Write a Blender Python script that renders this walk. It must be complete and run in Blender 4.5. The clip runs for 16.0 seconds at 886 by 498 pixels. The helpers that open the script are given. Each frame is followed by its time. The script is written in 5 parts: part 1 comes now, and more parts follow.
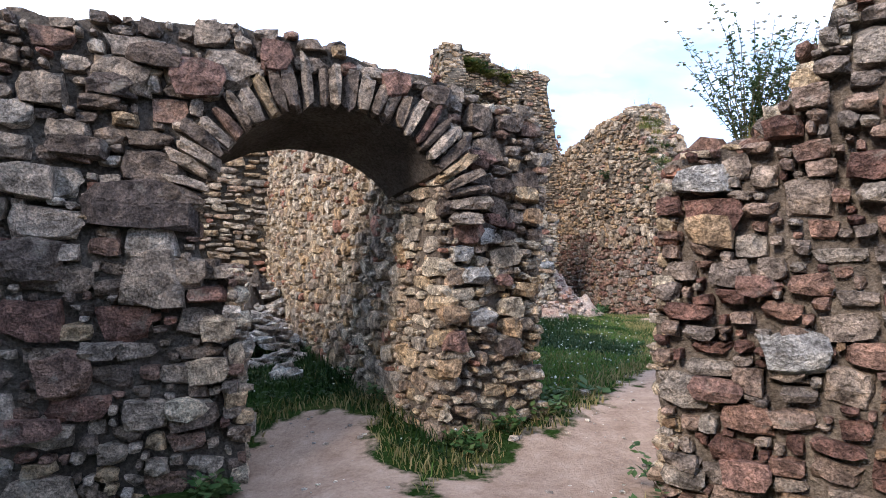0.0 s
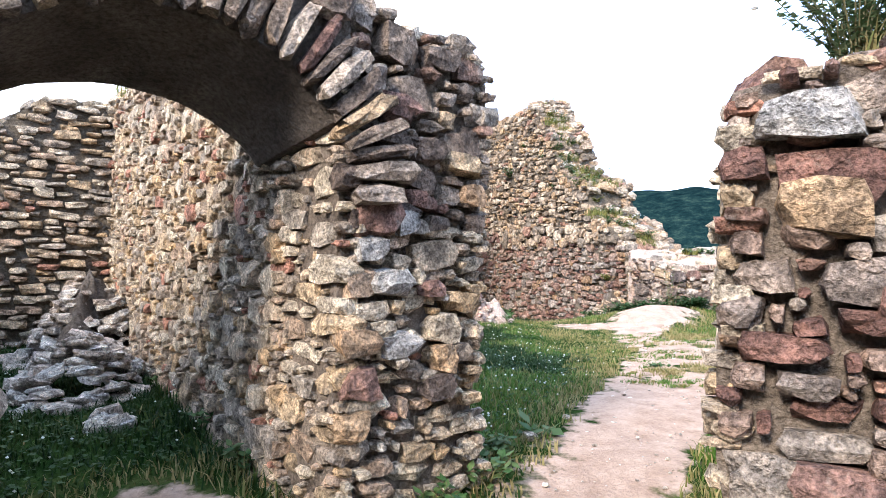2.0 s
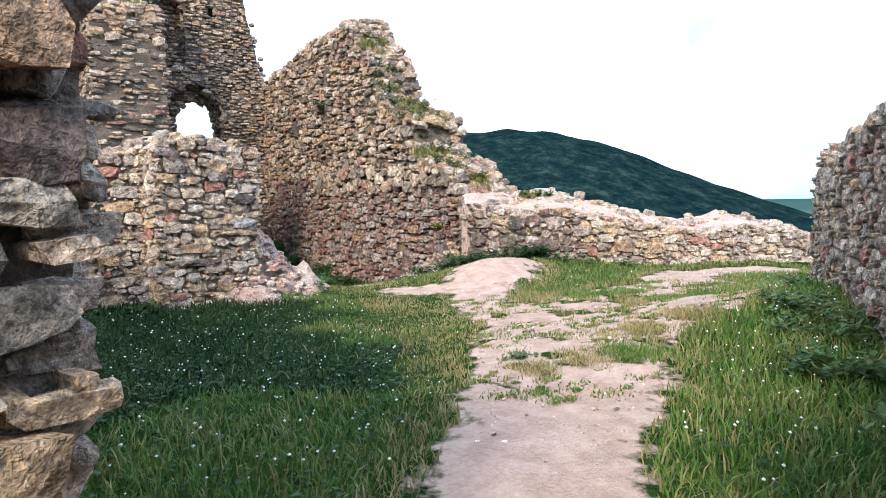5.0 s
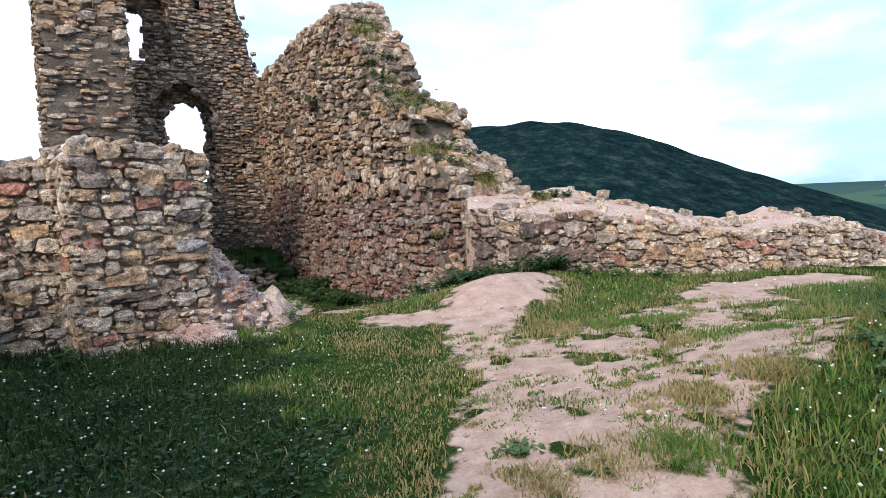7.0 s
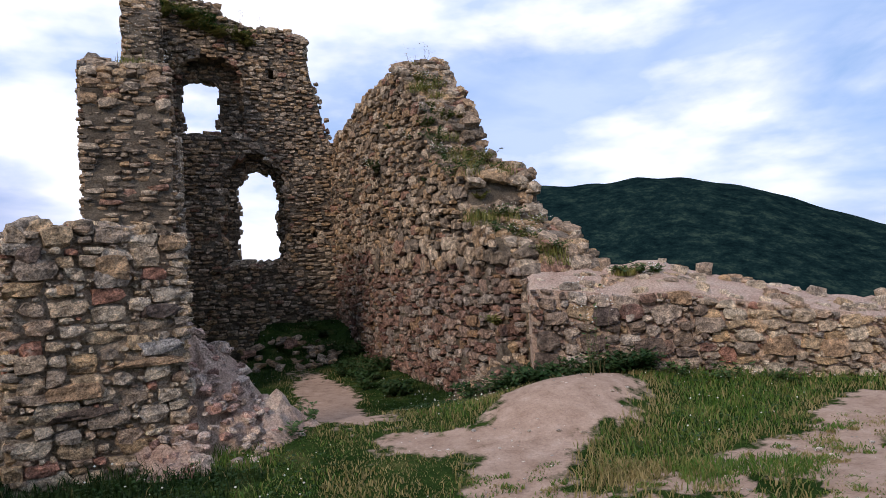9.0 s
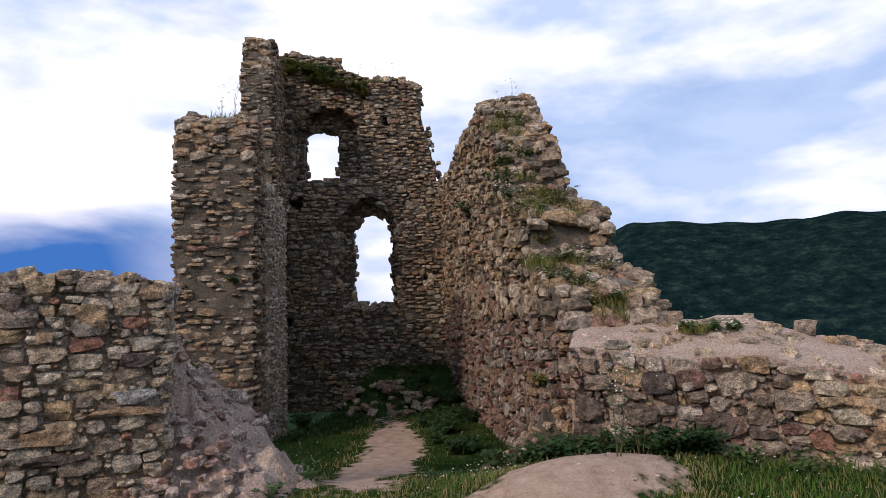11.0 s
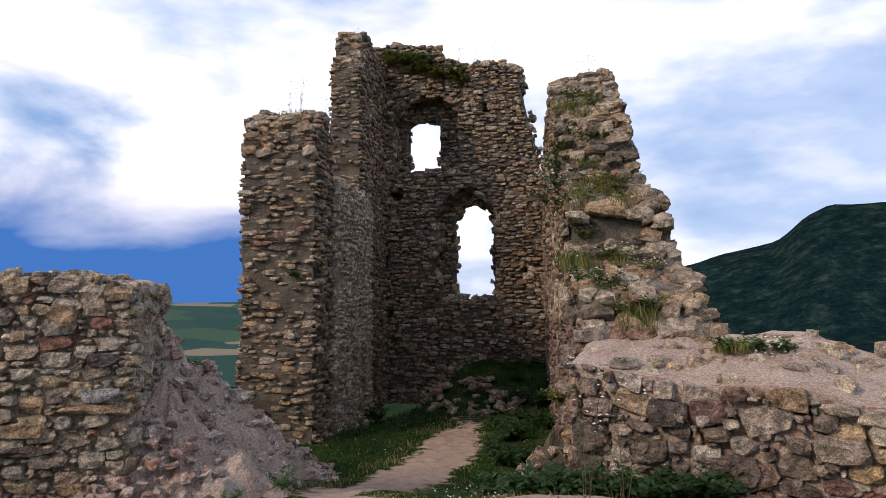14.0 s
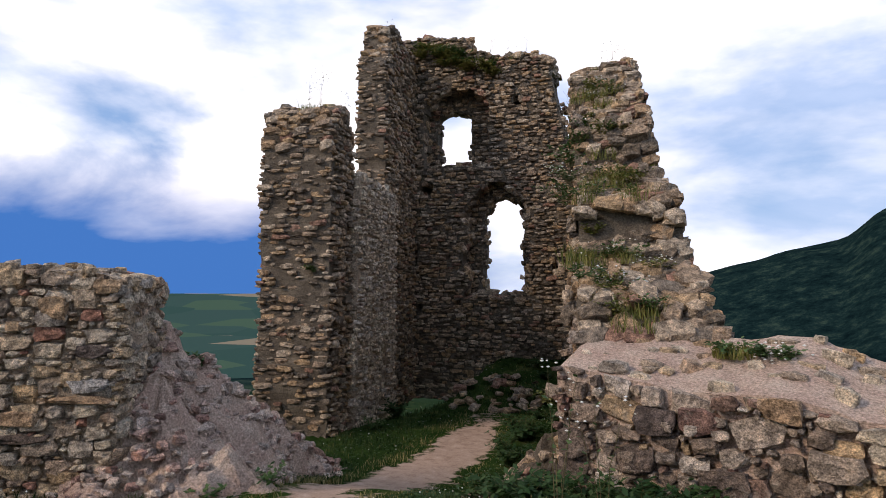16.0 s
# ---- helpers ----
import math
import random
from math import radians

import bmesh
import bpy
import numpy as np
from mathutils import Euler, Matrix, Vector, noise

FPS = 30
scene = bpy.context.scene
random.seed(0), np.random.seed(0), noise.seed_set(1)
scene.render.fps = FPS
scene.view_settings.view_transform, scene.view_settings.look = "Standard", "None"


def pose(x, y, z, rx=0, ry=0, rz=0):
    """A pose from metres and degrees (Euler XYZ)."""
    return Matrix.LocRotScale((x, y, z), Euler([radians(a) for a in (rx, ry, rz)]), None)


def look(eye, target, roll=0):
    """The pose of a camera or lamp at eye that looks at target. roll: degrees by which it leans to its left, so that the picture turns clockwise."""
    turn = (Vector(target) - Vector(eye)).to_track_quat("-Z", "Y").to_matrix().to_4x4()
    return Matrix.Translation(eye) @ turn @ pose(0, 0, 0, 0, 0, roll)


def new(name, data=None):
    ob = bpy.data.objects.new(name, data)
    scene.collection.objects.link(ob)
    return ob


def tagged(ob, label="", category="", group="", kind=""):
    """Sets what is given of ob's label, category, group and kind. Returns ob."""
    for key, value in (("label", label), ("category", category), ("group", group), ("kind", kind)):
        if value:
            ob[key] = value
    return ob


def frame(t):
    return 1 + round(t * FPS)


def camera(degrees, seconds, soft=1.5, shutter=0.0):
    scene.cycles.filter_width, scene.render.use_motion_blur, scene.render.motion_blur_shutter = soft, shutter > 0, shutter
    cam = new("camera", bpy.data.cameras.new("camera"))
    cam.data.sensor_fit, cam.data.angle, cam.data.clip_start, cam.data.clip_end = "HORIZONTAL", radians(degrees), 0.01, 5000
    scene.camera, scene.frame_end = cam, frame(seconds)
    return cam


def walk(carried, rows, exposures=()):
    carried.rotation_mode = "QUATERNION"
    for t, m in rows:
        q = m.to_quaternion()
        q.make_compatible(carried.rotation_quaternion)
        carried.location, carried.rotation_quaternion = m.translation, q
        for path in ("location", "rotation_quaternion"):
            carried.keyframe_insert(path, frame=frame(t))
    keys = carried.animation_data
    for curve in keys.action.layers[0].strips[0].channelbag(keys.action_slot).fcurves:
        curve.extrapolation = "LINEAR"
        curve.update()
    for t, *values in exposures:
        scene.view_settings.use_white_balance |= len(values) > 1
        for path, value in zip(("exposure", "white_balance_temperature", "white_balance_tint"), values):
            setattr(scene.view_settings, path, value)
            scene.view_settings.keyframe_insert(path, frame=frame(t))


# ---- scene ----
cam = camera(70.0, 16.0, soft=0.75)
PATH = [
    (0, (-0.204, -1.016, 1.295), (-0.127, 0.982, 1.311), 0.9),
    (0.5, (-0.237, -0.727, 1.248), (-0.106, 1.269, 1.262), 1.1),
    (1, (-0.198, -0.205, 1.266), (-0.01, 1.786, 1.29), 1.1),
    (1.5, (-0.191, 0.279, 1.203), (0.106, 2.257, 1.227), 1.3),
    (2, (-0.169, 0.807, 1.26), (0.243, 2.764, 1.288), 1.1),
    (2.5, (-0.062, 1.335, 1.254), (0.472, 3.262, 1.267), 0.9),
    (3, (0.078, 1.811, 1.324), (0.753, 3.693, 1.307), 0.2),
    (3.5, (0.198, 2.319, 1.329), (1.012, 4.146, 1.293), -0.2),
    (4, (0.37, 2.764, 1.338), (1.273, 4.547, 1.275), -0.5),
    (4.2, (0.491, 2.929, 1.33), (1.422, 4.697, 1.25), -0.2),
    (6.3, (1.727, 4.448, 1.558), (2.614, 6.23, 1.366), -1.9),
    (6.5, (1.889, 4.608, 1.573), (2.77, 6.393, 1.388), -2.0),
    (7, (2.281, 5.089, 1.581), (3.139, 6.888, 1.418), -2.3),
    (7.5, (2.648, 5.51, 1.69), (3.468, 7.329, 1.552), -2.5),
    (8, (3.135, 5.886, 1.775), (3.905, 7.729, 1.672), -2.7),
    (8.5, (3.522, 6.286, 1.807), (4.203, 8.166, 1.773), -2.9),
    (9, (3.911, 6.655, 1.842), (4.471, 8.574, 1.881), -2.9),
    (9.5, (4.424, 6.865, 1.822), (4.821, 8.822, 1.934), -2.8),
    (10, (4.96, 7.02, 1.889), (5.213, 8.998, 2.04), -2.0),
    (10.2, (5.251, 6.915, 1.854), (5.453, 8.898, 2.023), -2.0),
    (12.3, (6.96, 7.705, 2.051), (6.752, 9.684, 2.25), -0.4),
    (12.5, (7.127, 7.773, 2.02), (6.877, 9.746, 2.225), -0.0),
    (13, (7.483, 7.973, 2.056), (7.129, 9.931, 2.252), 0.5),
    (13.5, (7.896, 8.075, 2.048), (7.439, 10.014, 2.222), -0.2),
    (14, (8.26, 8.153, 2.099), (7.771, 10.086, 2.254), -0.7),
    (14.5, (8.454, 8.294, 2.059), (7.935, 10.214, 2.277), 0.1),
    (15, (8.615, 8.451, 2.065), (8.048, 10.354, 2.307), 0.3),
    (15.5, (8.753, 8.515, 2.09), (8.165, 10.416, 2.287), 1.4),
    (16, (8.922, 8.563, 2.135), (8.276, 10.451, 2.272), 0.1),
]
EXPOSURES = [(0, 0.70, 5900, 14), (0.5, 1.08, 5900, 14), (1, 1.26, 5900, 13), (2, 1.50, 5900, 12), (4, 1.34, 5930, 12), (6.5, 0.70, 6000, 14), (8, 0.24, 6280, 17), (9, -0.25, 6400, 18),
             (10, -0.36, 6480, 18), (12.5, -0.27, 6680, 17), (16, -0.27, 6760, 17)]
walk(cam, [(t, look(e, a, r)) for t, e, a, r in PATH], EXPOSURES)

# ---- world, sun ----
world = bpy.data.worlds.new("sky_world")
scene.world = world
world.use_nodes = True
wn, wl = world.node_tree.nodes, world.node_tree.links
wn.clear()
SUN_AZ, SUN_EL = radians(-135), radians(33)
sky = wn.new("ShaderNodeTexSky")
sky.sky_type = "NISHITA"
sky.sun_disc = False
sky.sun_elevation = SUN_EL
sky.sun_rotation = SUN_AZ
w_co = wn.new("ShaderNodeTexCoord")
w_map = wn.new("ShaderNodeMapping")
w_map.inputs["Scale"].default_value = (1.0, 1.0, 2.6)
w_map.inputs["Location"].default_value = (0.35, 0.1, 0.2)
w_n1 = wn.new("ShaderNodeTexNoise")
w_n1.inputs["Scale"].default_value = 2.3
w_n1.inputs["Detail"].default_value = 8
w_n1.inputs["Roughness"].default_value = 0.52
w_n1.inputs["Distortion"].default_value = 0.3
w_r1 = wn.new("ShaderNodeValToRGB")
w_r1.color_ramp.elements[0].position = 0.32
w_r1.color_ramp.elements[1].position = 0.53
w_n2 = wn.new("ShaderNodeTexNoise")
w_n2.inputs["Scale"].default_value = 3.6
w_n2.inputs["Detail"].default_value = 6
w_r2 = wn.new("ShaderNodeValToRGB")
w_r2.color_ramp.elements[0].position = 0.36
w_r2.color_ramp.elements[0].color = (7.6, 9.8, 13.6, 1)
w_r2.color_ramp.elements[1].position = 0.6
w_r2.color_ramp.elements[1].color = (18.5, 18.5, 18.6, 1)
w_mix = wn.new("ShaderNodeMixRGB")
w_bg = wn.new("ShaderNodeBackground")
w_bg.inputs["Strength"].default_value = 0.092
w_out = wn.new("ShaderNodeOutputWorld")
wl.new(w_co.outputs["Generated"], w_map.inputs["Vector"])
wl.new(w_map.outputs["Vector"], w_n1.inputs["Vector"])
wl.new(w_map.outputs["Vector"], w_n2.inputs["Vector"])
wl.new(w_n1.outputs["Fac"], w_r1.inputs["Fac"])
# the cloud thins to bright white in the north-west and is greyer in the north-east
w_west = wn.new("ShaderNodeVectorMath")
w_west.operation = "DOT_PRODUCT"
w_west.inputs[1].default_value = (-0.707, 0.707, 0.0)
wl.new(w_co.outputs["Generated"], w_west.inputs[0])
w_thin = wn.new("ShaderNodeMapRange")
w_thin.inputs["From Min"].default_value = 0.35
w_thin.inputs["From Max"].default_value = 1.0
w_thin.inputs["To Min"].default_value = -0.11
w_thin.inputs["To Max"].default_value = 0.09
wl.new(w_west.outputs["Value"], w_thin.inputs["Value"])
w_sum = wn.new("ShaderNodeMath")
wl.new(w_n2.outputs["Fac"], w_sum.inputs[0])
wl.new(w_thin.outputs["Result"], w_sum.inputs[1])
wl.new(w_sum.outputs[0], w_r2.inputs["Fac"])
wl.new(w_r1.outputs["Color"], w_mix.inputs["Fac"])
w_blue = wn.new("ShaderNodeMixRGB")
w_blue.inputs["Fac"].default_value = 0.6
w_blue.inputs["Color2"].default_value = (4.6, 8.2, 14.5, 1)
wl.new(sky.outputs["Color"], w_blue.inputs["Color1"])
wl.new(w_blue.outputs["Color"], w_mix.inputs["Color1"])
wl.new(w_r2.outputs["Color"], w_mix.inputs["Color2"])
# a blue rain bank low over the valley to the north-west
w_dir = wn.new("ShaderNodeVectorMath")
w_dir.operation = "DOT_PRODUCT"
w_dir.inputs[1].default_value = (-0.66, 0.75, 0.0)
wl.new(w_co.outputs["Generated"], w_dir.inputs[0])
w_az = wn.new("ShaderNodeMapRange")
w_az.inputs["From Min"].default_value = 0.88
w_az.inputs["From Max"].default_value = 0.965
wl.new(w_dir.outputs["Value"], w_az.inputs["Value"])
w_sep = wn.new("ShaderNodeSeparateXYZ")
wl.new(w_co.outputs["Generated"], w_sep.inputs[0])
w_rag = wn.new("ShaderNodeMath")
w_rag.operation = "MULTIPLY_ADD"
wl.new(w_n1.outputs["Fac"], w_rag.inputs[0])
w_rag.inputs[1].default_value = 0.22
wl.new(w_sep.outputs["Z"], w_rag.inputs[2])
w_el = wn.new("ShaderNodeMapRange")
w_el.inputs["From Min"].default_value = 0.30
w_el.inputs["From Max"].default_value = 0.21
wl.new(w_rag.outputs[0], w_el.inputs["Value"])
w_both = wn.new("ShaderNodeMath")
w_both.operation = "MULTIPLY"
wl.new(w_az.outputs["Result"], w_both.inputs[0])
wl.new(w_el.outputs["Result"], w_both.inputs[1])
w_bank = wn.new("ShaderNodeMixRGB")
w_bank.inputs["Color2"].default_value = (0.7, 2.6, 7.6, 1)
wl.new(w_both.outputs[0], w_bank.inputs["Fac"])
wl.new(w_mix.outputs["Color"], w_bank.inputs["Color1"])
wl.new(w_bank.outputs["Color"], w_bg.inputs["Color"])
wl.new(w_bg.outputs["Background"], w_out.inputs["Surface"])

sun = new("sun", bpy.data.lights.new("sun", "SUN"))
sun.data.energy = 3.0
sun.data.angle = radians(14)
sun.data.color = (1.0, 0.85, 0.67)
sun.matrix_world = look((math.sin(SUN_AZ) * 50, math.cos(SUN_AZ) * 50, 50 * math.tan(SUN_EL)), (0, 0, 0))


# ---- materials ----
def nodes_of(name):
    m = bpy.data.materials.new(name)
    m.use_nodes = True
    n, l = m.node_tree.nodes, m.node_tree.links
    b = n["Principled BSDF"]
    b.inputs["Roughness"].default_value = 0.92
    b.inputs["Specular IOR Level"].default_value = 0.2
    return m, n, l, b


def ramp(n, stops, constant=False):
    r = n.new("ShaderNodeValToRGB")
    if constant:
        r.color_ramp.interpolation = "CONSTANT"
    e = r.color_ramp.elements
    while len(e) < len(stops):
        e.new(0.5)
    for el, (p, c) in zip(e, stops):
        el.position, el.color = p, (*c, 1)
    return r


def noise_node(n, l, co, scale, detail=4, rough=0.6):
    t = n.new("ShaderNodeTexNoise")
    t.inputs["Scale"].default_value = scale
    t.inputs["Detail"].default_value = detail
    t.inputs["Roughness"].default_value = rough
    l.new(co, t.inputs["Vector"])
    return t.outputs["Fac"]


def mixed(n, l, fac, a, b, mode="MIX"):
    m = n.new("ShaderNodeMixRGB")
    m.blend_type = mode
    for sock, v in zip(("Fac", "Color1", "Color2"), (fac, a, b)):
        if isinstance(v, (int, float)):
            m.inputs[sock].default_value = v
        elif isinstance(v, tuple):
            m.inputs[sock].default_value = (*v, 1)
        else:
            l.new(v, m.inputs[sock])
    return m.outputs["Color"]


def position(n):
    return n.new("ShaderNodeNewGeometry").outputs["Position"]


def add_bump(n, l, b, height, strength, distance):
    k = n.new("ShaderNodeBump")
    k.inputs["Strength"].default_value = strength
    k.inputs["Distance"].default_value = distance
    l.new(height, k.inputs["Height"])
    l.new(k.outputs["Normal"], b.inputs["Normal"])


def stone_material(name, stops):
    """Quarried rubble: each stone has its own colour, with grain, veins and lichen."""
    m, n, l, b = nodes_of(name)
    geo = n.new("ShaderNodeNewGeometry")
    info = n.new("ShaderNodeObjectInfo")
    s = n.new("ShaderNodeMath")
    s.operation = "ADD"
    l.new(geo.outputs["Random Per Island"], s.inputs[0])
    l.new(info.outputs["Random"], s.inputs[1])
    f = n.new("ShaderNodeMath")
    f.operation = "FRACT"
    l.new(s.outputs[0], f.inputs[0])
    r = ramp(n, stops, True)
    l.new(f.outputs[0], r.inputs["Fac"])
    co = geo.outputs["Position"]
    big = noise_node(n, l, co, 9.0, 5, 0.65)
    fine = noise_node(n, l, co, 60.0, 4, 0.7)
    g1 = ramp(n, [(0.33, (0.34, 0.33, 0.33)), (0.5, (0.9, 0.9, 0.89)), (0.66, (1.62, 1.56, 1.48))])
    l.new(big, g1.inputs["Fac"])
    g2 = ramp(n, [(0.36, (0.48, 0.48, 0.48)), (0.64, (1.5, 1.5, 1.5))])
    l.new(fine, g2.inputs["Fac"])
    c = mixed(n, l, 1.0, r.outputs["Color"], g1.outputs["Color"], "MULTIPLY")
    c = mixed(n, l, 1.0, c, g2.outputs["Color"], "MULTIPLY")
    lich = noise_node(n, l, co, 4.3, 6, 0.7)
    lr = ramp(n, [(0.58, (0, 0, 0)), (0.7, (0.55, 0.55, 0.55))])
    l.new(lich, lr.inputs["Fac"])
    c = mixed(n, l, lr.outputs["Color"], c, (0.42, 0.375, 0.31))
    l.new(c, b.inputs["Base Color"])
    crack = n.new("ShaderNodeTexVoronoi")
    crack.inputs["Scale"].default_value = 16.0
    wob = n.new("ShaderNodeVectorMath")
    wob.operation = "MULTIPLY_ADD"
    l.new(big, wob.inputs[0])
    wob.inputs[1].default_value = (0.18, 0.18, 0.18)
    l.new(co, wob.inputs[2])
    l.new(wob.outputs[0], crack.inputs["Vector"])
    h = mixed(n, l, 0.4, mixed(n, l, 0.55, big, fine), crack.outputs["Distance"])
    add_bump(n, l, b, h, 1.0, 0.09)
    return m


def mortar_material(name, a, bb, cc):
    m, n, l, b = nodes_of(name)
    co = position(n)
    big = noise_node(n, l, co, 2.2, 6, 0.65)
    fine = noise_node(n, l, co, 38.0, 5, 0.75)
    r = ramp(n, [(0.3, a), (0.5, bb), (0.7, cc)])
    l.new(big, r.inputs["Fac"])
    lump = noise_node(n, l, co, 14.0, 5, 0.7)
    g2 = ramp(n, [(0.34, (0.45, 0.45, 0.45)), (0.66, (1.4, 1.4, 1.4))])
    l.new(fine, g2.inputs["Fac"])
    c = mixed(n, l, 1.0, r.outputs["Color"], g2.outputs["Color"], "MULTIPLY")
    l.new(c, b.inputs["Base Color"])
    add_bump(n, l, b, mixed(n, l, 0.35, lump, fine), 1.0, 0.10)
    return m


BROWN = stone_material("brown_rubble_stone", [
    (0.0, (0.235, 0.182, 0.143)), (0.14, (0.33, 0.265, 0.21)), (0.28, (0.165, 0.128, 0.105)), (0.42, (0.40, 0.33, 0.27)),
    (0.56, (0.24, 0.155, 0.12)), (0.68, (0.29, 0.24, 0.20)), (0.80, (0.21, 0.12, 0.095)), (0.88, (0.38, 0.28, 0.18)),
    (0.93, (0.46, 0.40, 0.34))])
WARM = stone_material("warm_rubble_stone", [
    (0.0, (0.45, 0.36, 0.265)), (0.14, (0.53, 0.45, 0.345)), (0.30, (0.34, 0.275, 0.215)), (0.44, (0.48, 0.365, 0.24)),
    (0.56, (0.42, 0.31, 0.225)), (0.66, (0.55, 0.47, 0.37)), (0.76, (0.47, 0.335, 0.20)), (0.83, (0.37, 0.32, 0.265)),
    (0.95, (0.38, 0.20, 0.145))])
RED = stone_material("reddish_rubble_stone", [
    (0.0, (0.25, 0.155, 0.12)), (0.16, (0.30, 0.215, 0.17)), (0.32, (0.18, 0.10, 0.08)), (0.46, (0.34, 0.27, 0.22)),
    (0.58, (0.28, 0.17, 0.13)), (0.70, (0.22, 0.18, 0.155)), (0.82, (0.30, 0.195, 0.12)), (0.88, (0.32, 0.275, 0.235))])
GREY = stone_material("grey_rubble_stone", [
    (0.0, (0.32, 0.24, 0.17)), (0.16, (0.40, 0.315, 0.23)), (0.32, (0.17, 0.135, 0.10)), (0.46, (0.47, 0.385, 0.29)),
    (0.60, (0.36, 0.25, 0.155)), (0.72, (0.23, 0.19, 0.15)), (0.84, (0.41, 0.29, 0.175)), (0.94, (0.31, 0.185, 0.135))])
TAN = stone_material("tan_rubble_stone", [
    (0.0, (0.55, 0.465, 0.36)), (0.2, (0.62, 0.54, 0.42)), (0.4, (0.47, 0.39, 0.30)), (0.6, (0.60, 0.49, 0.36)), (0.8, (0.52, 0.455, 0.38))])
MORTAR_BROWN = mortar_material("brown_lime_mortar", (0.075, 0.062, 0.052), (0.12, 0.10, 0.083), (0.19, 0.162, 0.135))
MORTAR_WARM = mortar_material("warm_lime_mortar", (0.29, 0.225, 0.16), (0.43, 0.34, 0.25), (0.52, 0.425, 0.32))
MORTAR_GREY = mortar_material("grey_lime_mortar", (0.085, 0.07, 0.053), (0.145, 0.12, 0.09), (0.22, 0.185, 0.14))
MORTAR_EARTH = mortar_material("earthy_lime_mortar", (0.12, 0.095, 0.075), (0.21, 0.17, 0.135), (0.32, 0.265, 0.21))
MORTAR_PINK = mortar_material("pinkish_lime_mortar", (0.44, 0.30, 0.235), (0.55, 0.41, 0.325), (0.60, 0.49, 0.40))


# ---- masonry ----
def part(name, me, material, parent, label=""):
    if not isinstance(me, bpy.types.Mesh):
        bm, me = me, bpy.data.meshes.new(name)
        bm.to_mesh(me)
        bm.free()
    ob = new(name, me)
    if material and not me.materials:
        me.materials.append(material)
    ob.parent = parent
    if label:
        ob["label"] = label
    return ob


def mesh_from(name, verts, faces):
    me = bpy.data.meshes.new(name)
    me.from_pydata([tuple(v) for v in verts], [], [tuple(f) for f in faces])
    me.update()
    return me


def stone_shape(seed):
    """A broken stone in a unit box: a box cut into 24 quads, each corner and face knocked off unevenly."""
    rng = np.random.default_rng(seed)
    bm = bmesh.new()
    bmesh.ops.create_cube(bm, size=1.0)
    bmesh.ops.subdivide_edges(bm, edges=bm.edges[:], cuts=1, use_grid_fill=True)
    lean = rng.uniform(-0.32, 0.32, (3, 3))
    lean[:, 1] *= 0.5
    for v in bm.verts:
        p = np.array(v.co)
        k = np.count_nonzero(np.abs(p) > 0.4)
        p *= {3: rng.uniform(0.58, 0.88), 2: rng.uniform(0.78, 1.0), 1: rng.uniform(0.88, 1.1), 0: 1}[k]
        p += lean[0] * p[0] * p[1] + lean[1] * p[2] * p[1] + lean[2] * p[0] * p[2]
        p += rng.uniform(-0.07, 0.07, 3)
        v.co = p
    verts = np.array([v.co for v in bm.verts])
    faces = np.array([[v.index for v in f.verts] for f in bm.faces])
    bm.free()
    return verts, faces


SHAPES = [stone_shape(s) for s in range(26)]


def rag(u, seed, amp, step=0.35):
    """A ragged line, like a broken wall top."""
    rng = np.random.default_rng(seed)
    ph, u = rng.uniform(0, 6.28, 8), np.asarray(u, float)
    out = 0 * u
    for k, q in enumerate((0.7, 1.3, 2.1, 3.4, 5.2, 7.9)):
        out = out + np.sin(u * q / step * 0.9 + ph[k]) / (1 + 0.55 * k)
    return out * amp * 0.45


def box_f(u, z, u0, u1, z0, top):
    return np.minimum(np.minimum(u - u0, u1 - u), np.minimum(z - z0, top - z))


def arch_sd(u, z, uc, half, zs, rise, sill=-9.0):
    """Positive outside an arched opening."""
    low = np.maximum(np.abs(u - uc) - half, np.maximum(sill - z, z - zs))
    r = np.hypot((u - uc) / half, (z - zs) / rise)
    high = np.maximum((r - 1) * np.minimum(half, rise), zs - z)
    return np.minimum(low, high)


RUBBLE = [((0.20, 0.32), (0.12, 0.20), 9), ((0.13, 0.25), (0.075, 0.14), 90), ((0.07, 0.16), (0.05, 0.10), 430), ((0.035, 0.08), (0.03, 0.06), 800)]
ROUGH = [((0.26, 0.44), (0.15, 0.26), 12), ((0.16, 0.30), (0.09, 0.18), 70), ((0.08, 0.18), (0.06, 0.12), 280), ((0.04, 0.09), (0.035, 0.07), 450)]
SLABS = [((0.24, 0.40), (0.09, 0.15), 8), ((0.16, 0.32), (0.06, 0.11), 110), ((0.10, 0.22), (0.045, 0.08), 300)]
BLOCKS = [((0.24, 0.38), (0.13, 0.20), 50), ((0.15, 0.30), (0.09, 0.16), 160), ((0.08, 0.18), (0.05, 0.10), 420), ((0.04, 0.08), (0.03, 0.055), 700)]


def fast_stone(shape, material):
    me = mesh_from("stone", *SHAPES[shape])
    me.materials.append(material)
    return me


ORANGE = stone_material("ochre_stone", [(0.0, (0.42, 0.295, 0.185)), (0.5, (0.38, 0.26, 0.165))])
DARK = stone_material("dark_brown_stone", [(0.0, (0.15, 0.115, 0.095)), (0.5, (0.12, 0.095, 0.085))])
LIGHT = stone_material("light_grey_stone", [(0.0, (0.42, 0.40, 0.375)), (0.5, (0.36, 0.345, 0.33))])
MAROON = stone_material("dark_red_stone", [(0.0, (0.23, 0.14, 0.115)), (0.5, (0.27, 0.16, 0.13))])


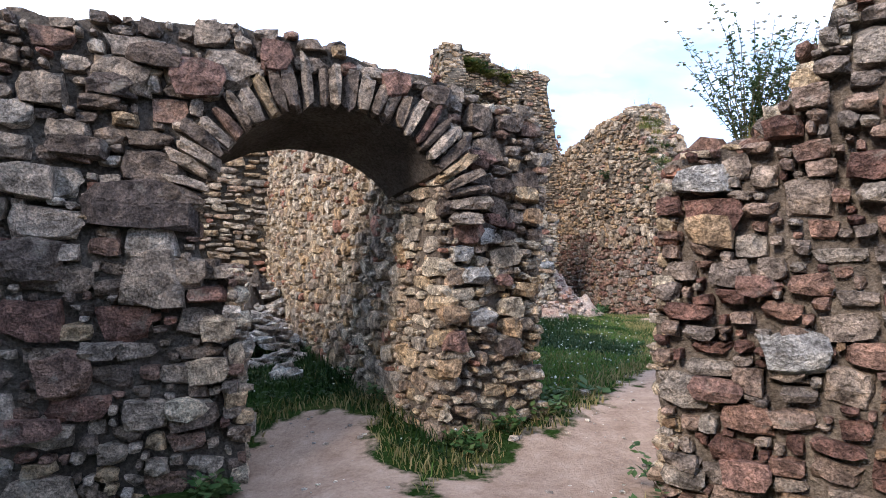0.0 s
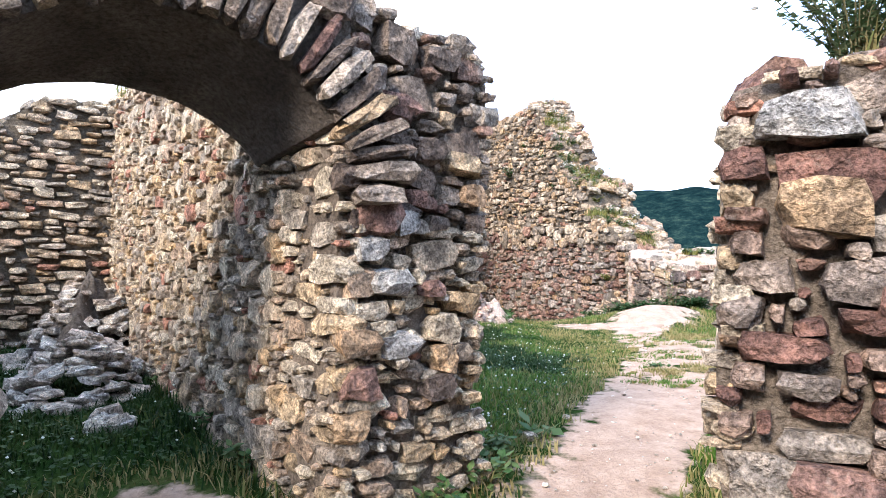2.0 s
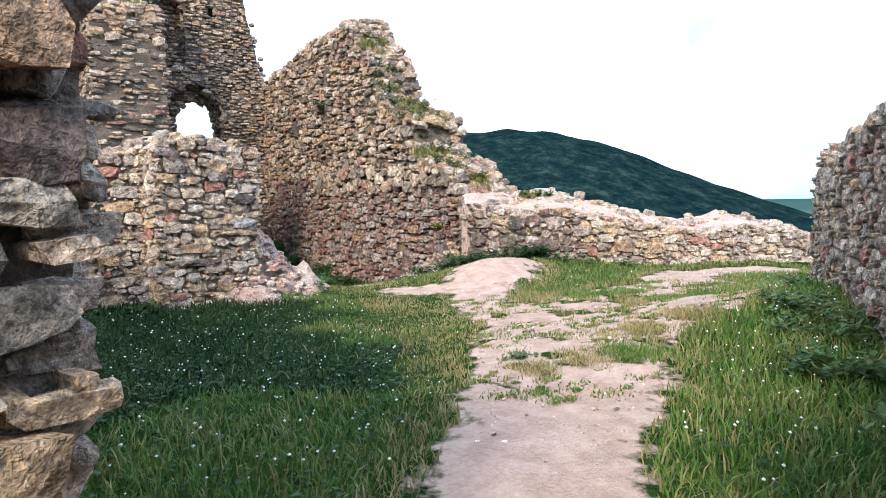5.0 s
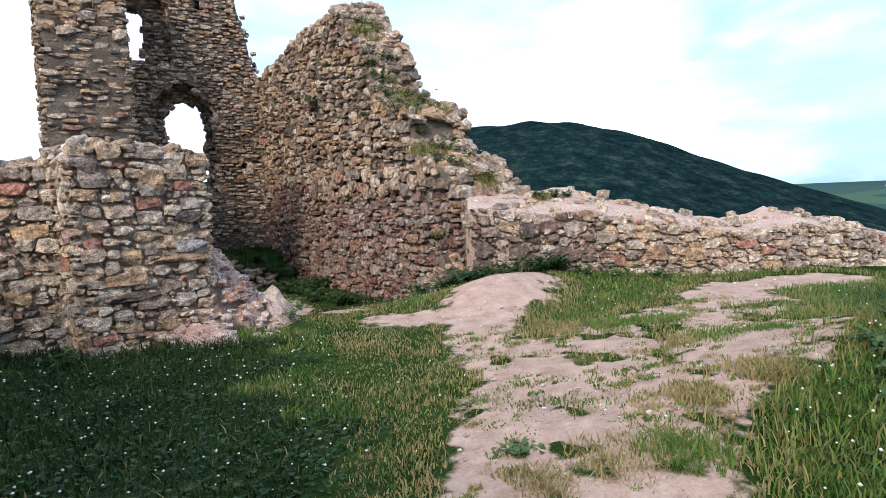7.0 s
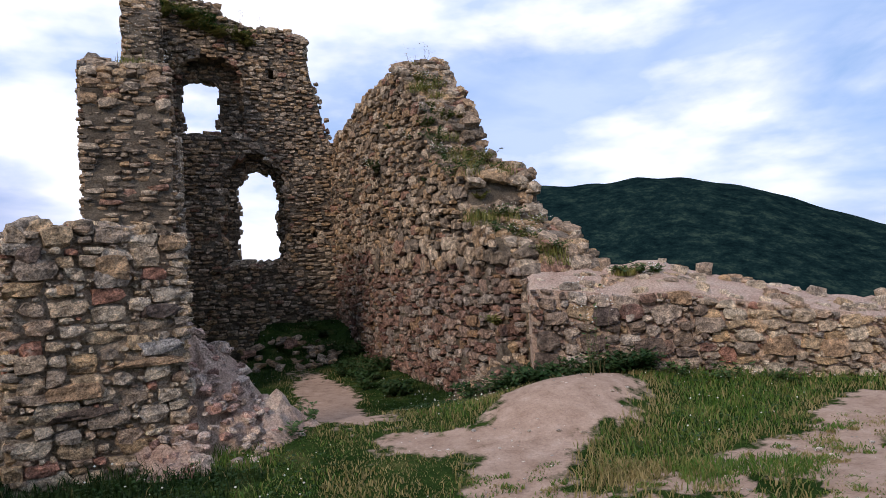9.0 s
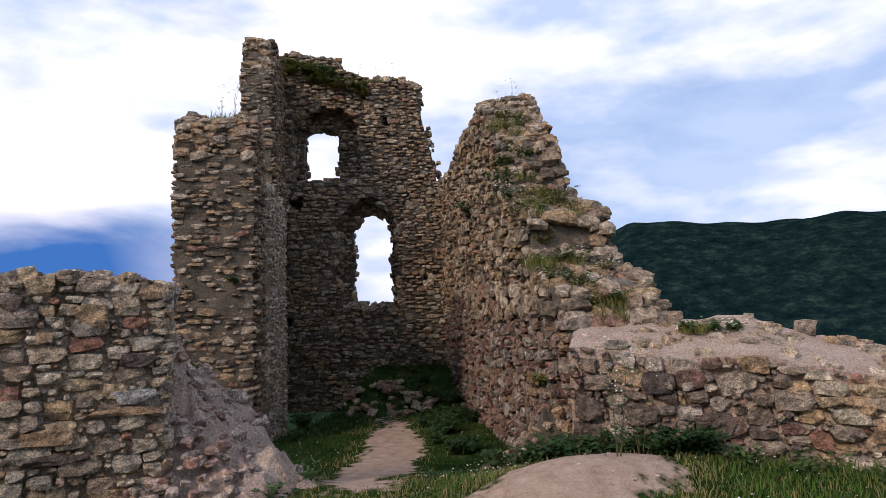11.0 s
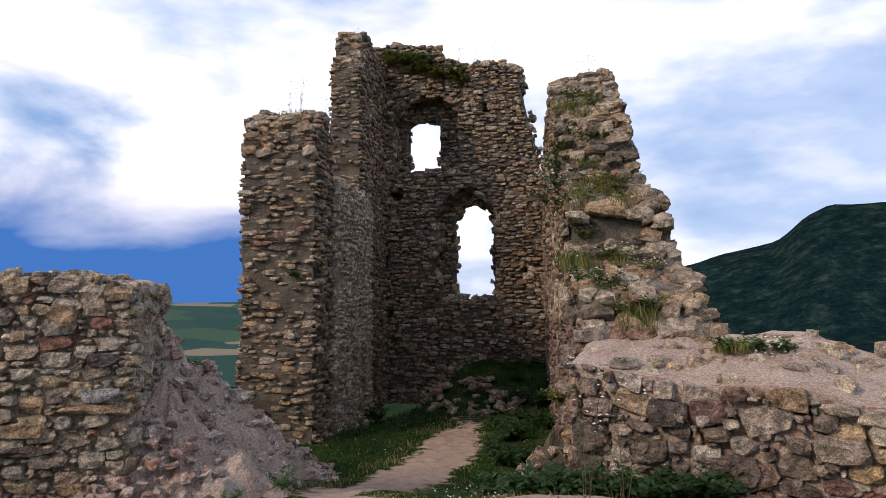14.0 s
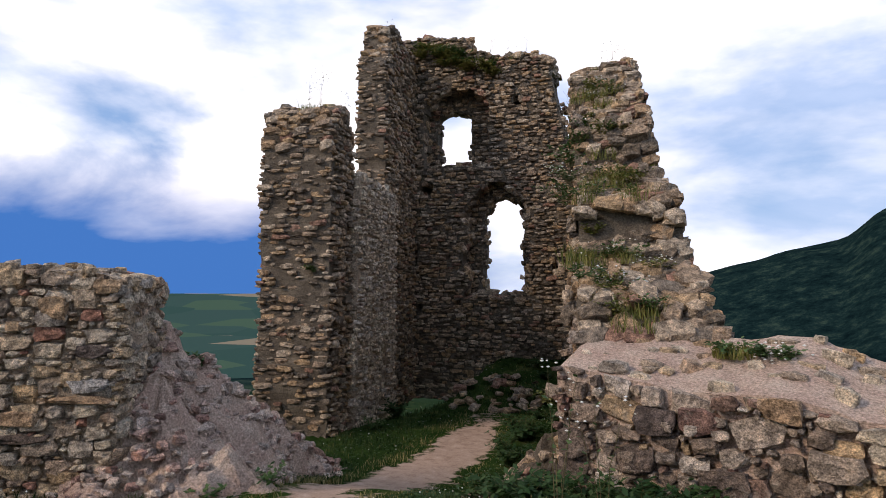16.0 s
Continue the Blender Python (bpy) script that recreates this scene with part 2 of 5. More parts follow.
class Masonry:
    """One wall: a rough mortar core with its stones. Local axes: u along the wall, w into it, z up."""

    def __init__(self, name, p0, p1, thick, f, zr, material, mortar, label, cell=0.14, seed=1, near=None, wobble=0.05, taper=0.0, lift=0.0, skew=0.0, recess=0.06):
        self.p0 = np.array((*p0, 0.0))
        d = np.array((*p1, 0.0)) - self.p0
        self.length = float(np.hypot(d[0], d[1]))
        self.d = d / self.length
        self.b = np.array((-self.d[1], self.d[0], 0.0))
        self.thick, self.f, self.zr, self.mat, self.mortar = thick, f, zr, material, mortar
        self.rng = np.random.default_rng(seed)
        self.skew, self.recess = skew, recess
        self.wobble, self.taper, self.lift, self.cell, self.name, self.near = wobble, taper, lift, cell, name, near
        self.stones = []
        self.now = material
        self.core(label)

    def world(self, u, w, z):
        k = np.clip((z - self.zr[0]) / (self.zr[1] - self.zr[0]), 0, 1)
        u = u - self.skew * np.clip(w, 0, self.thick)
        w, z = w * (1 - self.taper * k), z + self.lift * np.clip(w, 0, self.thick) * k * k
        return self.p0 + np.multiply.outer(u, self.d) + np.multiply.outer(w, self.b) + np.multiply.outer(z, np.array((0, 0, 1.0)))

    def grad(self, u, z, e=0.03):
        gu = (self.f(u + e, z) - self.f(u - e, z)) / (2 * e)
        gz = (self.f(u, z + e) - self.f(u, z - e)) / (2 * e)
        n = np.maximum(np.hypot(gu, gz), 1e-6)
        return gu / n, gz / n, n

    def core(self, label):
        c = self.cell
        us = np.arange(-1.2, self.length + 1.2, c)
        zs = np.arange(self.zr[0] - c, self.zr[1] + c, c)
        cu, cz = np.meshgrid(us[:-1] + c / 2, zs[:-1] + c / 2, indexing="ij")
        inside = self.f(cu, cz) > 0
        U, Z = np.meshgrid(us, zs, indexing="ij")
        U, Z = U.copy(), Z.copy()
        for _ in range(2):
            v = self.f(U, Z)
            gu, gz, n = self.grad(U, Z)
            stepv = np.clip(v / n, -0.75 * c, 0.75 * c)
            pad = np.pad(inside, 1)
            cnt = pad[:-1, :-1].astype(int) + pad[1:, :-1] + pad[:-1, 1:] + pad[1:, 1:]
            edge = (cnt > 0) & (cnt < 4)
            U = np.where(edge, U - gu * stepv * 0.8, U)
            Z = np.where(edge, Z - gz * stepv * 0.8, Z)
        used = cnt > 0
        idx = -np.ones(used.shape, int)
        idx[used] = np.arange(used.sum())
        nv = int(used.sum())
        uu, zz = U[used], Z[used]
        layers = [self.recess, self.thick * 0.36, self.thick * 0.7, self.thick - self.recess]
        verts = []
        for k, w in enumerate(layers):
            jit = np.array([noise.noise(Vector((a * 2.1, b2 * 2.1, w * 2 + self.p0[0]))) for a, b2 in zip(uu, zz)])
            jit2 = np.array([noise.noise(Vector((a * 5.1 + 9, b2 * 5.1, w * 5))) for a, b2 in zip(uu, zz)])
            verts.append(self.world(uu + jit2 * 0.02, w + (jit * self.wobble + jit2 * 0.02) * (1 if k in (0, 3) else 0), zz + jit2 * 0.025 * (1 if k else 0.4)))
        verts = np.concatenate(verts)
        faces = []
        ii, jj = np.nonzero(inside)
        last = len(layers) - 1
        for i, j in zip(ii, jj):
            q = (idx[i, j], idx[i + 1, j], idx[i + 1, j + 1], idx[i, j + 1])
            faces.append(q)
            faces.append(tuple(last * nv + a for a in reversed(q)))
            for di, dj, a, b2 in ((-1, 0, 3, 0), (1, 0, 1, 2), (0, -1, 0, 1), (0, 1, 2, 3)):
                x, y = i + di, j + dj
                if not (0 <= x < inside.shape[0] and 0 <= y < inside.shape[1] and inside[x, y]):
                    for k in range(last):
                        A, B = k * nv, (k + 1) * nv
                        faces.append((A + q[b2], A + q[a], B + q[a], B + q[b2]))
        me = mesh_from(self.name, verts, faces)
        me.materials.append(self.mortar)
        self.ob = tagged(new(self.name, me), label, "wall", kind="structure")
        # edges of the outline, for the rim stones
        self.rim = []
        for i, j in zip(ii, jj):
            for di, dj in ((-1, 0), (1, 0), (0, -1), (0, 1)):
                x, y = i + di, j + dj
                if not (0 <= x < inside.shape[0] and 0 <= y < inside.shape[1] and inside[x, y]):
                    self.rim.append((us[i] + c / 2 + di * c / 2, zs[j] + c / 2 + dj * c / 2))

    def put(self, u, w, z, size, axes, tilt=0.0, shape=None):
        """size and axes along (first, outward, third)."""
        a = np.array(axes, float)
        if tilt:
            ca, sa = math.cos(tilt), math.sin(tilt)
            a = np.array((ca * a[0] + sa * a[2], a[1], -sa * a[0] + ca * a[2]))
        self.stones.append((self.world(np.float64(u), np.float64(w), np.float64(z)), np.array(size), a, int(self.rng.integers(len(SHAPES))) if shape is None else shape, self.now))

    def lay_stones(self, spans, ok, place, sizes):
        """Random rubble: large stones first, then smaller ones into what is left. spans: the rectangle (a0, a1, z0, z1)."""
        r, q = self.rng, 0.025
        a0, a1, z0, z1 = spans
        grid = np.zeros((int((a1 - a0) / q) + 2, int((z1 - z0) / q) + 2), bool)
        area = (a1 - a0) * (z1 - z0)
        for (wlo, whi), (hlo, hhi), rate in sizes:
            for _ in range(int(area * rate)):
                h = r.uniform(hlo, hhi)
                w = max(r.uniform(wlo, whi), h * 0.7)
                a, z = r.uniform(a0, a1), r.uniform(z0, z1)
                i0, i1 = int((a - w * 0.46 - a0) / q), int((a + w * 0.46 - a0) / q)
                j0, j1 = int((z - h * 0.45 - z0) / q), int((z + h * 0.45 - z0) / q)
                if i0 < 0 or j0 < 0 or grid[i0:i1 + 1, j0:j1 + 1].any() or not ok(a, z, w, h):
                    continue
                grid[i0:i1 + 1, j0:j1 + 1] = True
                place(a, z, w, h)

    def face(self, sizes=None, back=False, out=(-0.02, 0.05), where=None, tilt=0.07, depth=0.15, margin=0.0):
        r, zax = self.rng, np.array((0, 0, 1.0))
        w0, nrm, sg = (0.0, -self.b, -1) if not back else (self.thick, self.b, 1)

        def ok(a, z, w, h):
            pu = np.array((a, a - w * 0.45, a + w * 0.45, a, a))
            pz = np.array((z, z, z, z - h * 0.4, z + h * 0.4))
            return not (self.f(pu, pz) < margin).any() and not (where and not where(a, z))

        def place(a, z, w, h):
            d = depth * r.uniform(0.8, 1.3)
            self.put(a, w0 + sg * (r.uniform(*out) - d * 0.36), z, (w * 1.08, d, h * 1.1), (self.d, nrm, zax), r.normal(0, tilt))

        self.lay_stones((-0.9, self.length + 0.9, self.zr[0], self.zr[1]), ok, place, sizes or RUBBLE)

    def end(self, side, sizes=None, zlim=None, ulim=None, out=(0.01, 0.07), depth=0.15):
        """Stones on an upright end: side -1 at the start of the wall, 1 at its end, or of the stretch ulim."""
        r, zax = self.rng, np.array((0, 0, 1.0))
        lo, hi = ulim or (-1.0, self.length + 1.0)
        us = np.linspace(lo, hi, 200)
        us = us if side < 0 else us[::-1]

        def reach(z):
            v = np.nonzero(self.f(us, np.full(200, z)) > 0)[0]
            return us[v[0]] if len(v) else None

        def ok(a, z, w, h):
            e = reach(z)
            return e is not None and reach(z + h * 0.4) is not None and a - w * 0.42 > -0.02 and a + w * 0.42 < self.thick + 0.02

        def place(a, z, w, h):
            d = depth * r.uniform(0.8, 1.3)
            self.put(reach(z) + side * (r.uniform(*out) - d * 0.36), a, z, (w * 1.08, d, h * 1.1), (self.b, side * self.d, zax), r.normal(0, 0.07))

        z0, z1 = zlim or self.zr
        self.lay_stones((-0.05, self.thick + 0.05, z0, z1), ok, place, sizes or RUBBLE)

    def edge(self, size=(0.16, 0.34), chance=0.6, where=None, zmin=None):
        """Stones along every broken edge, right through the wall."""
        r = self.rng
        for u, z in self.rim:
            if z < (self.zr[0] + 0.2 if zmin is None else zmin) or (where and not where(u, z)):
                continue
            u, z = u + r.uniform(-0.5, 0.5) * self.cell, z + r.uniform(-0.5, 0.5) * self.cell
            gu, gz, _ = self.grad(np.float64(u), np.float64(z))
            v = float(self.f(np.float64(u), np.float64(z)))
            u, z = u - gu * np.clip(v, -0.25, 0.25), z - gz * np.clip(v, -0.25, 0.25)
            o = -(gu * self.d + gz * np.array((0, 0, 1.0)))
            t = np.cross(self.b, o)
            w = r.uniform(-0.03, 0.12)
            while w < self.thick - 0.08:
                L = min(r.uniform(*size), self.thick + 0.03 - w)
                if r.random() < chance:
                    s = self.cell * r.uniform(0.6, 1.7)
                    flat = abs(o[2]) > 0.75
                    k = r.normal(0.01, 0.03)
                    q = r.normal(0, 0.55) * self.cell
                    self.put(u + gu * k - gz * q, w + L / 2, z + gz * k + gu * q,
                             (L, s * r.uniform(0.6, 1.2), s * (1.4 if flat else 0.9)), (self.b, o, t), r.normal(0, 0.2))
                w += L

    def accent(self, u, z, w, h, material, shape, out=0.03):
        """A stone that stands out by its colour, a part of its own."""
        ob = new("stone", fast_stone(shape, material))
        p = self.world(np.float64(u), np.float64(0.04 - out), np.float64(z))
        a, s = (self.d, -self.b, np.array((0, 0, 1.0))), (w * 1.1, 0.17, h * 1.15)
        ob.parent = self.ob
        ob.matrix_basis = Matrix([[a[c][q] * s[c] for c in range(3)] + [p[q]] for q in range(3)] + [[0, 0, 0, 1]])

    def finish(self, most=300):
        st = self.stones
        if not st:
            return self.ob
        near = np.array((*(self.near or self.p0[:2]), 1.2))
        order = sorted(range(len(st)), key=lambda i: float(np.linalg.norm(st[i][0] - near)))
        data = {}
        for i in order[:most]:
            p, s, a, k, mat = st[i]
            if (k, mat) not in data:
                data[k, mat] = fast_stone(k, mat)
            ob = new("stone", data[k, mat])
            ob.parent = self.ob
            ob.matrix_basis = Matrix([[a[c][q] * s[c] for c in range(3)] + [p[q]] for q in range(3)] + [[0, 0, 0, 1]])
        for mat in dict.fromkeys(x[4] for x in st):
            rest = [i for i in order[most:] if st[i][4] == mat]
            if not rest:
                continue
            V, F, base = [], [], 0
            for i in rest:
                p, s, a, k, _ = st[i]
                v, f = SHAPES[k]
                V.append((v * s) @ a + p)
                F.append(f + base)
                base += len(v)
            me = mesh_from("stones", np.concatenate(V), np.concatenate(F))
            me.materials.append(mat)
            tagged(part("stones", me, None, self.ob), kind="stuff")
        return self.ob


# ---- the lie of the land ----
def bump(x, y, cx, cy, rx, ry, turn=0.0):
    c, s = math.cos(turn), math.sin(turn)
    dx, dy = x - cx, y - cy
    return np.exp(-(((dx * c + dy * s) / rx) ** 2 + ((-dx * s + dy * c) / ry) ** 2))


def step(a, b, x):
    t = np.clip((x - a) / (b - a), 0, 1)
    return t * t * (3 - 2 * t)


def lay(x, y):
    """Height of the ground."""
    x, y = np.asarray(x, float), np.asarray(y, float)
    z = -0.15 + 0 * x
    z = z - 0.17 * step(5.2, 3.6, y) - 0.16 * step(-0.4, -1.6, x) * step(6.5, 4.5, y)
    z = z + 0.35 * bump(x, y, 8.6, 8.2, 2.6, 1.8)
    z = z + 0.30 * bump(x, y, 7.6, 13.95, 1.25, 0.8, 0.3) + 0.20 * bump(x, y, 8.8, 14.4, 2.0, 0.7)
    z = z - 4.0 * step(0.0, 3.0, (y - 15.6) - (x - 0.9) * 4) * step(15.2, 16.6, y)
    room = step(1.3, 2.3, x) * step(9.5, 8.0, x)
    z = z - 0.75 * step(14.6, 18.5, y) * room + 0.95 * step(24.5, 28.6, y) * room
    z = z - 0.12 * bump(x, y, 3.5, 11.0, 3, 3)
    r = np.hypot(x - 3.5, y - 13.0)
    z = z - 6 * step(19, 45, r) - 150 * step(30, 900, r) * (r > 19)
    az = np.arctan2(x - 3.5, y - 13.0)
    el = np.interp(np.degrees(az), HILL_AZ, HILL_EL)
    ridge = np.maximum(157.5 + 1500 * np.tan(np.radians(el)), 0)
    k = np.where(r < 1500, np.exp(-((r - 1500) / 620.0) ** 2), np.exp(-((r - 1500) / 900.0) ** 2))
    k = k * step(80, 500, r)
    rough = np.sin(az * 160 + 3 * np.sin(az * 37)) * np.sin(r / 23) + np.sin(az * 90 + r / 60)
    z = z + k * ridge * (1 + 0.006 * rough)
    return z + 152 * step(2600, 4650, r)


HILL_AZ = [-180, -120, -60, -25, -8, 0, 2.8, 7.1, 11.6, 14.2, 16, 17.7, 20, 24.6, 28.5, 31, 33.7, 37, 39.5, 43.6, 47, 50.3, 54.4, 58.2, 62, 70, 110, 150, 180]
HILL_EL = [-2, -3, -6, -6, -3, 0.5, 1.6, 2.7, 3.9, 4.3, 6.0, 6.66, 6.7, 6.2, 6.0, 6.02, 6.25, 6.0, 5.5, 4.4, 2.95, 1.6, 0.1, -1.3, -2.8, -5, -4, -3, -2]


def track(x, y):
    """1 on the trodden earth, 0 on the grass."""
    x, y = np.asarray(x, float), np.asarray(y, float)
    d = 9 + 0 * x
    pts = [(-0.3, -3, 1.1), (-0.2, 1.4, 0.9), (0.6, 3.0, 0.7), (1.5, 4.4, 0.45), (2.9, 6.2, 0.55), (4.2, 7.6, 0.75), (5.6, 9.2, 1.1), (6.8, 9.9, 1.55), (8.5, 10.5, 1.3), (10.2, 11.6, 0.8), (11.4, 12.7, 0.5), (13.6, 12.2, 0.6)]
    spur = [(-0.2, 2.2, 0.6), (-1.2, 3.8, 0.6), (-1.1, 4.7, 0.4)]
    neck = [(5.9, 10.8, 0.6), (6.1, 12.1, 0.4), (6.6, 13.1, 0.5), (7.5, 13.8, 0.75), (8.1, 14.1, 0.55)]
    tail = [(6.5, 13.1, 0.5), (5.8, 13.4, 0.36), (5.2, 14.1, 0.14)]
    for line in (pts, spur, neck, tail):
        for (ax, ay, ar), (bx, by, br) in zip(line, line[1:]):
            t = np.clip(((x - ax) * (bx - ax) + (y - ay) * (by - ay)) / ((bx - ax) ** 2 + (by - ay) ** 2), 0, 1)
            d = np.minimum(d, np.hypot(x - ax - t * (bx - ax), y - ay - t * (by - ay)) - (ar + t * (br - ar)))
    inner = np.hypot((x - 5.05 - 0.12 * np.sin(y)) / 0.62, (y - 19.0) / 4.4) - 1
    d = np.minimum(d, inner * 0.6)
    clump = np.sin(x * 2.3 + 1.1 * np.sin(y * 1.7)) * np.sin(y * 2.1 + 1.3 * np.sin(x * 1.9)) + 0.6 * np.sin(x * 5.3 + 2) * np.sin(y * 4.7) + 0.4 * np.sin(x * 11 + y * 3) * np.sin(y * 9.7 - x * 4)
    d = d + 0.10 * clump
    worn = np.clip((y - 7.2) / 1.0, 0, 1) * np.clip((12.0 - y) / 0.6, 0, 1)
    return np.where(d < 0, d + worn * np.minimum(1.9 * np.maximum(clump - 0.02, 0), -d + 0.13), d)


# ---- walls ----
ARCH_U, ARCH_HALF, ARCH_Z, ARCH_RISE = 4.14, 0.97, 1.56, 0.88


def f_arch(u, z):
    top = np.interp(u, [0, 1, 1.9, 2.4, 3.4, 4.2, 4.8, 5.3], [3.0, 2.95, 2.92, 2.97, 3.0, 2.86, 2.77, 2.7]) + rag(u, 3, 0.05)
    g = box_f(u, z, -1.0, 5.07, -0.9, top)
    g = np.minimum(g, np.maximum(np.abs(u - 4.47) - 0.97 - 0.05 * z, np.maximum(z - 1.24 + rag(z, 8, 0.05), -0.6 - z)))
    return np.minimum(g, arch_sd(u, z, ARCH_U, ARCH_HALF, ARCH_Z, ARCH_RISE, 1.2))


arch_wall = Masonry("wall_arch", (-4.86, 2.88), (0.03, 4.15), 0.95, f_arch, (-0.9, 3.3), BROWN, MORTAR_BROWN,
                    "broken brown rubble wall pierced by a round-headed arch", 0.11, 11, (-0.9, 3.9), skew=0.3, lift=-0.4, recess=0.06)
arch_wall.face(ROUGH, out=(-0.03, 0.05), where=lambda u, z: np.hypot((u - ARCH_U) / ARCH_HALF, (z - ARCH_Z) / ARCH_RISE) > 1.36 or z < 1.4)
arch_wall.now = WARM
arch_wall.end(1, zlim=(-0.5, 1.2), ulim=(2.5, 3.9))
arch_wall.now = BROWN
arch_wall.edge((0.15, 0.3), 0.75, where=lambda u, z: z > 2.6 or u < 0.2 or (abs(u - 3.45) < 0.4 and z < 1.5))
# voussoirs: thin slabs on edge round the arch
for k in range(31):
    a = math.pi * (k + 0.5) / 31 + arch_wall.rng.normal(0, 0.012)
    L = arch_wall.rng.uniform(0.26, 0.40)
    o = math.cos(a) * arch_wall.d * 0.8 + math.sin(a) * np.array((0, 0, 1.0))
    o /= np.linalg.norm(o)
    t = np.cross(-arch_wall.b, o)
    arch_wall.put(ARCH_U + math.cos(a) * (ARCH_HALF + L * 0.42), 0.03, ARCH_Z + math.sin(a) * (ARCH_RISE + L * 0.46),
                  (0.105 * arch_wall.rng.uniform(0.75, 1.1), 0.2 * arch_wall.rng.uniform(0.8, 1.4), L), (t, -arch_wall.b, o), arch_wall.rng.normal(0, 0.06))
for u, z, w, hh, m, k in ((2.78, 1.62, 0.68, 0.32, DARK, 3), (2.85, 1.08, 0.36, 0.36, BROWN, 7), (3.13, 2.55, 0.34, 0.25, MAROON, 9), (2.84, 2.68, 0.36, 0.15, DARK, 11), (3.67, 2.76, 0.2, 0.22, MAROON, 5),
                      (2.05, 1.2, 0.40, 0.28, DARK, 1), (2.3, 0.42, 0.32, 0.28, BROWN, 4), (2.55, 2.45, 0.3, 0.16, DARK, 8), (2.35, 2.0, 0.36, 0.14, DARK, 12), (2.05, 1.75, 0.34, 0.2, BROWN, 6),
                      (3.1, 0.15, 0.3, 0.13, WARM, 2), (3.3, 0.72, 0.22, 0.16, WARM, 10), (3.22, 0.42, 0.26, 0.16, WARM, 13), (2.1, 0.05, 0.38, 0.16, MAROON, 14), (4.6, 2.62, 0.2, 0.18, MAROON, 15)):
    arch_wall.accent(u, z, w, hh, m, k, 0.05)
arch_wall.finish(560)


def f_wing(u, z):
    top = np.interp(u, [0, 0.5, 0.9, 1.1], [2.74, 2.6, 2.52, 2.4]) + rag(u, 5, 0.05)
    return box_f(u, z, 0.0, 1.06 + rag(z, 6, 0.05), -0.5, top)


wing = Masonry("wall_pier", (0.0, 4.2), (0.92, 4.71), 0.78, f_wing, (-0.5, 2.9), WARM, MORTAR_EARTH,
               "rubble masonry pier beside the arch, grey and tan stones", 0.11, 12, (0.4, 4.4), recess=0.055)
wing.now = BROWN
wing.face(out=(-0.02, 0.05), where=lambda u, z: z > 1.45 and (u > 0.42 or z > 2.2))
# dark brown stones near the springing, also carrying the soffit's shade in their colour
wing.now = DARK
wing.face(out=(-0.02, 0.05), where=lambda u, z: 1.45 < z <= 2.2 and u <= 0.42)
wing.now = WARM
wing.face(out=(-0.02, 0.05), where=lambda u, z: z <= 1.45)
wing.end(-1, [((0.2, 0.32), (0.09, 0.15), 60), ((0.12, 0.22), (0.05, 0.10), 250), ((0.04, 0.09), (0.03, 0.06), 500)], out=(0.01, 0.05))
wing.end(1, out=(-0.01, 0.06))
wing.edge((0.15, 0.34), 0.8, where=lambda u, z: z > 2.3)
for u, z, w, hh, m, k in ((0.20, 1.50, 0.24, 0.22, MAROON, 5), (0.12, 1.68, 0.36, 0.13, DARK, 8), (0.09, 0.80, 0.24, 0.13, ORANGE, 9), (0.37, 0.76, 0.25, 0.13, LIGHT, 4), (0.69, 0.66, 0.16, 0.15, ORANGE, 6),
                      (0.16, 1.30, 0.17, 0.12, LIGHT, 10), (0.90, 1.65, 0.17, 0.12, ORANGE, 11), (0.82, 1.84, 0.27, 0.12, WARM, 12), (0.07, 0.35, 0.18, 0.15, ORANGE, 1), (0.12, 0.57, 0.2, 0.15, MAROON, 7),
                      (0.60, 1.08, 0.16, 0.09, MAROON, 3), (0.65, 0.50, 0.18, 0.13, DARK, 13), (0.40, 1.45, 0.14, 0.13, LIGHT, 14), (0.55, 1.88, 0.2, 0.13, DARK, 15), (0.35, 2.1, 0.22, 0.15, MAROON, 16), (0.3, 1.12, 0.24, 0.14, LIGHT, 17)):
    wing.accent(u, z, w, hh, m, k, 0.045)
wing.finish(620)


def f_room_right(u, z):
    top = np.interp(u, [0, 1.5, 4, 6.9], [3.5, 3.35, 3.3, 2.7]) + rag(u, 9, 0.12)
    return box_f(u, z, -0.3, 6.86, -0.5, top)


room_right = Masonry("wall_room_right", (-3.05, 11.0), (-0.36, 4.72), 0.7, f_room_right, (-0.5, 3.8), WARM, MORTAR_WARM,
                     "long rubble wall of a roofless room, partly mortared over", 0.16, 13, (-1.0, 6.5), 0.03, recess=0.045)
room_right.face(out=(-0.04, 0.02), depth=0.14)
room_right.face([((0.2, 0.4), (0.12, 0.24), 60)], back=True)
room_right.end(1)
room_right.edge((0.2, 0.35), 0.6)
room_right.finish()


def f_room_end(u, z):
    top = np.interp(u, [0, 2.5, 3.4, 4.2, 5], [2.8, 2.85, 3.0, 3.35, 3.5]) + rag(u, 10, 0.15)
    return box_f(u, z, -0.8, 5.2, -0.5, top)


room_end = Masonry("wall_room_end", (-7.6, 9.3), (-2.95, 11.1), 0.7, f_room_end, (-0.5, 4.3), WARM, MORTAR_GREY,
                   "grey rubble end wall of the roofless room", 0.16, 14, (-4, 10.5))
room_end.face(SLABS)
room_end.edge((0.2, 0.35), 0.6)
room_end.finish()


def f_room_left(u, z):
    return box_f(u, z, -0.3, 6.6, -0.5, 3.2 + rag(u, 17, 0.12))


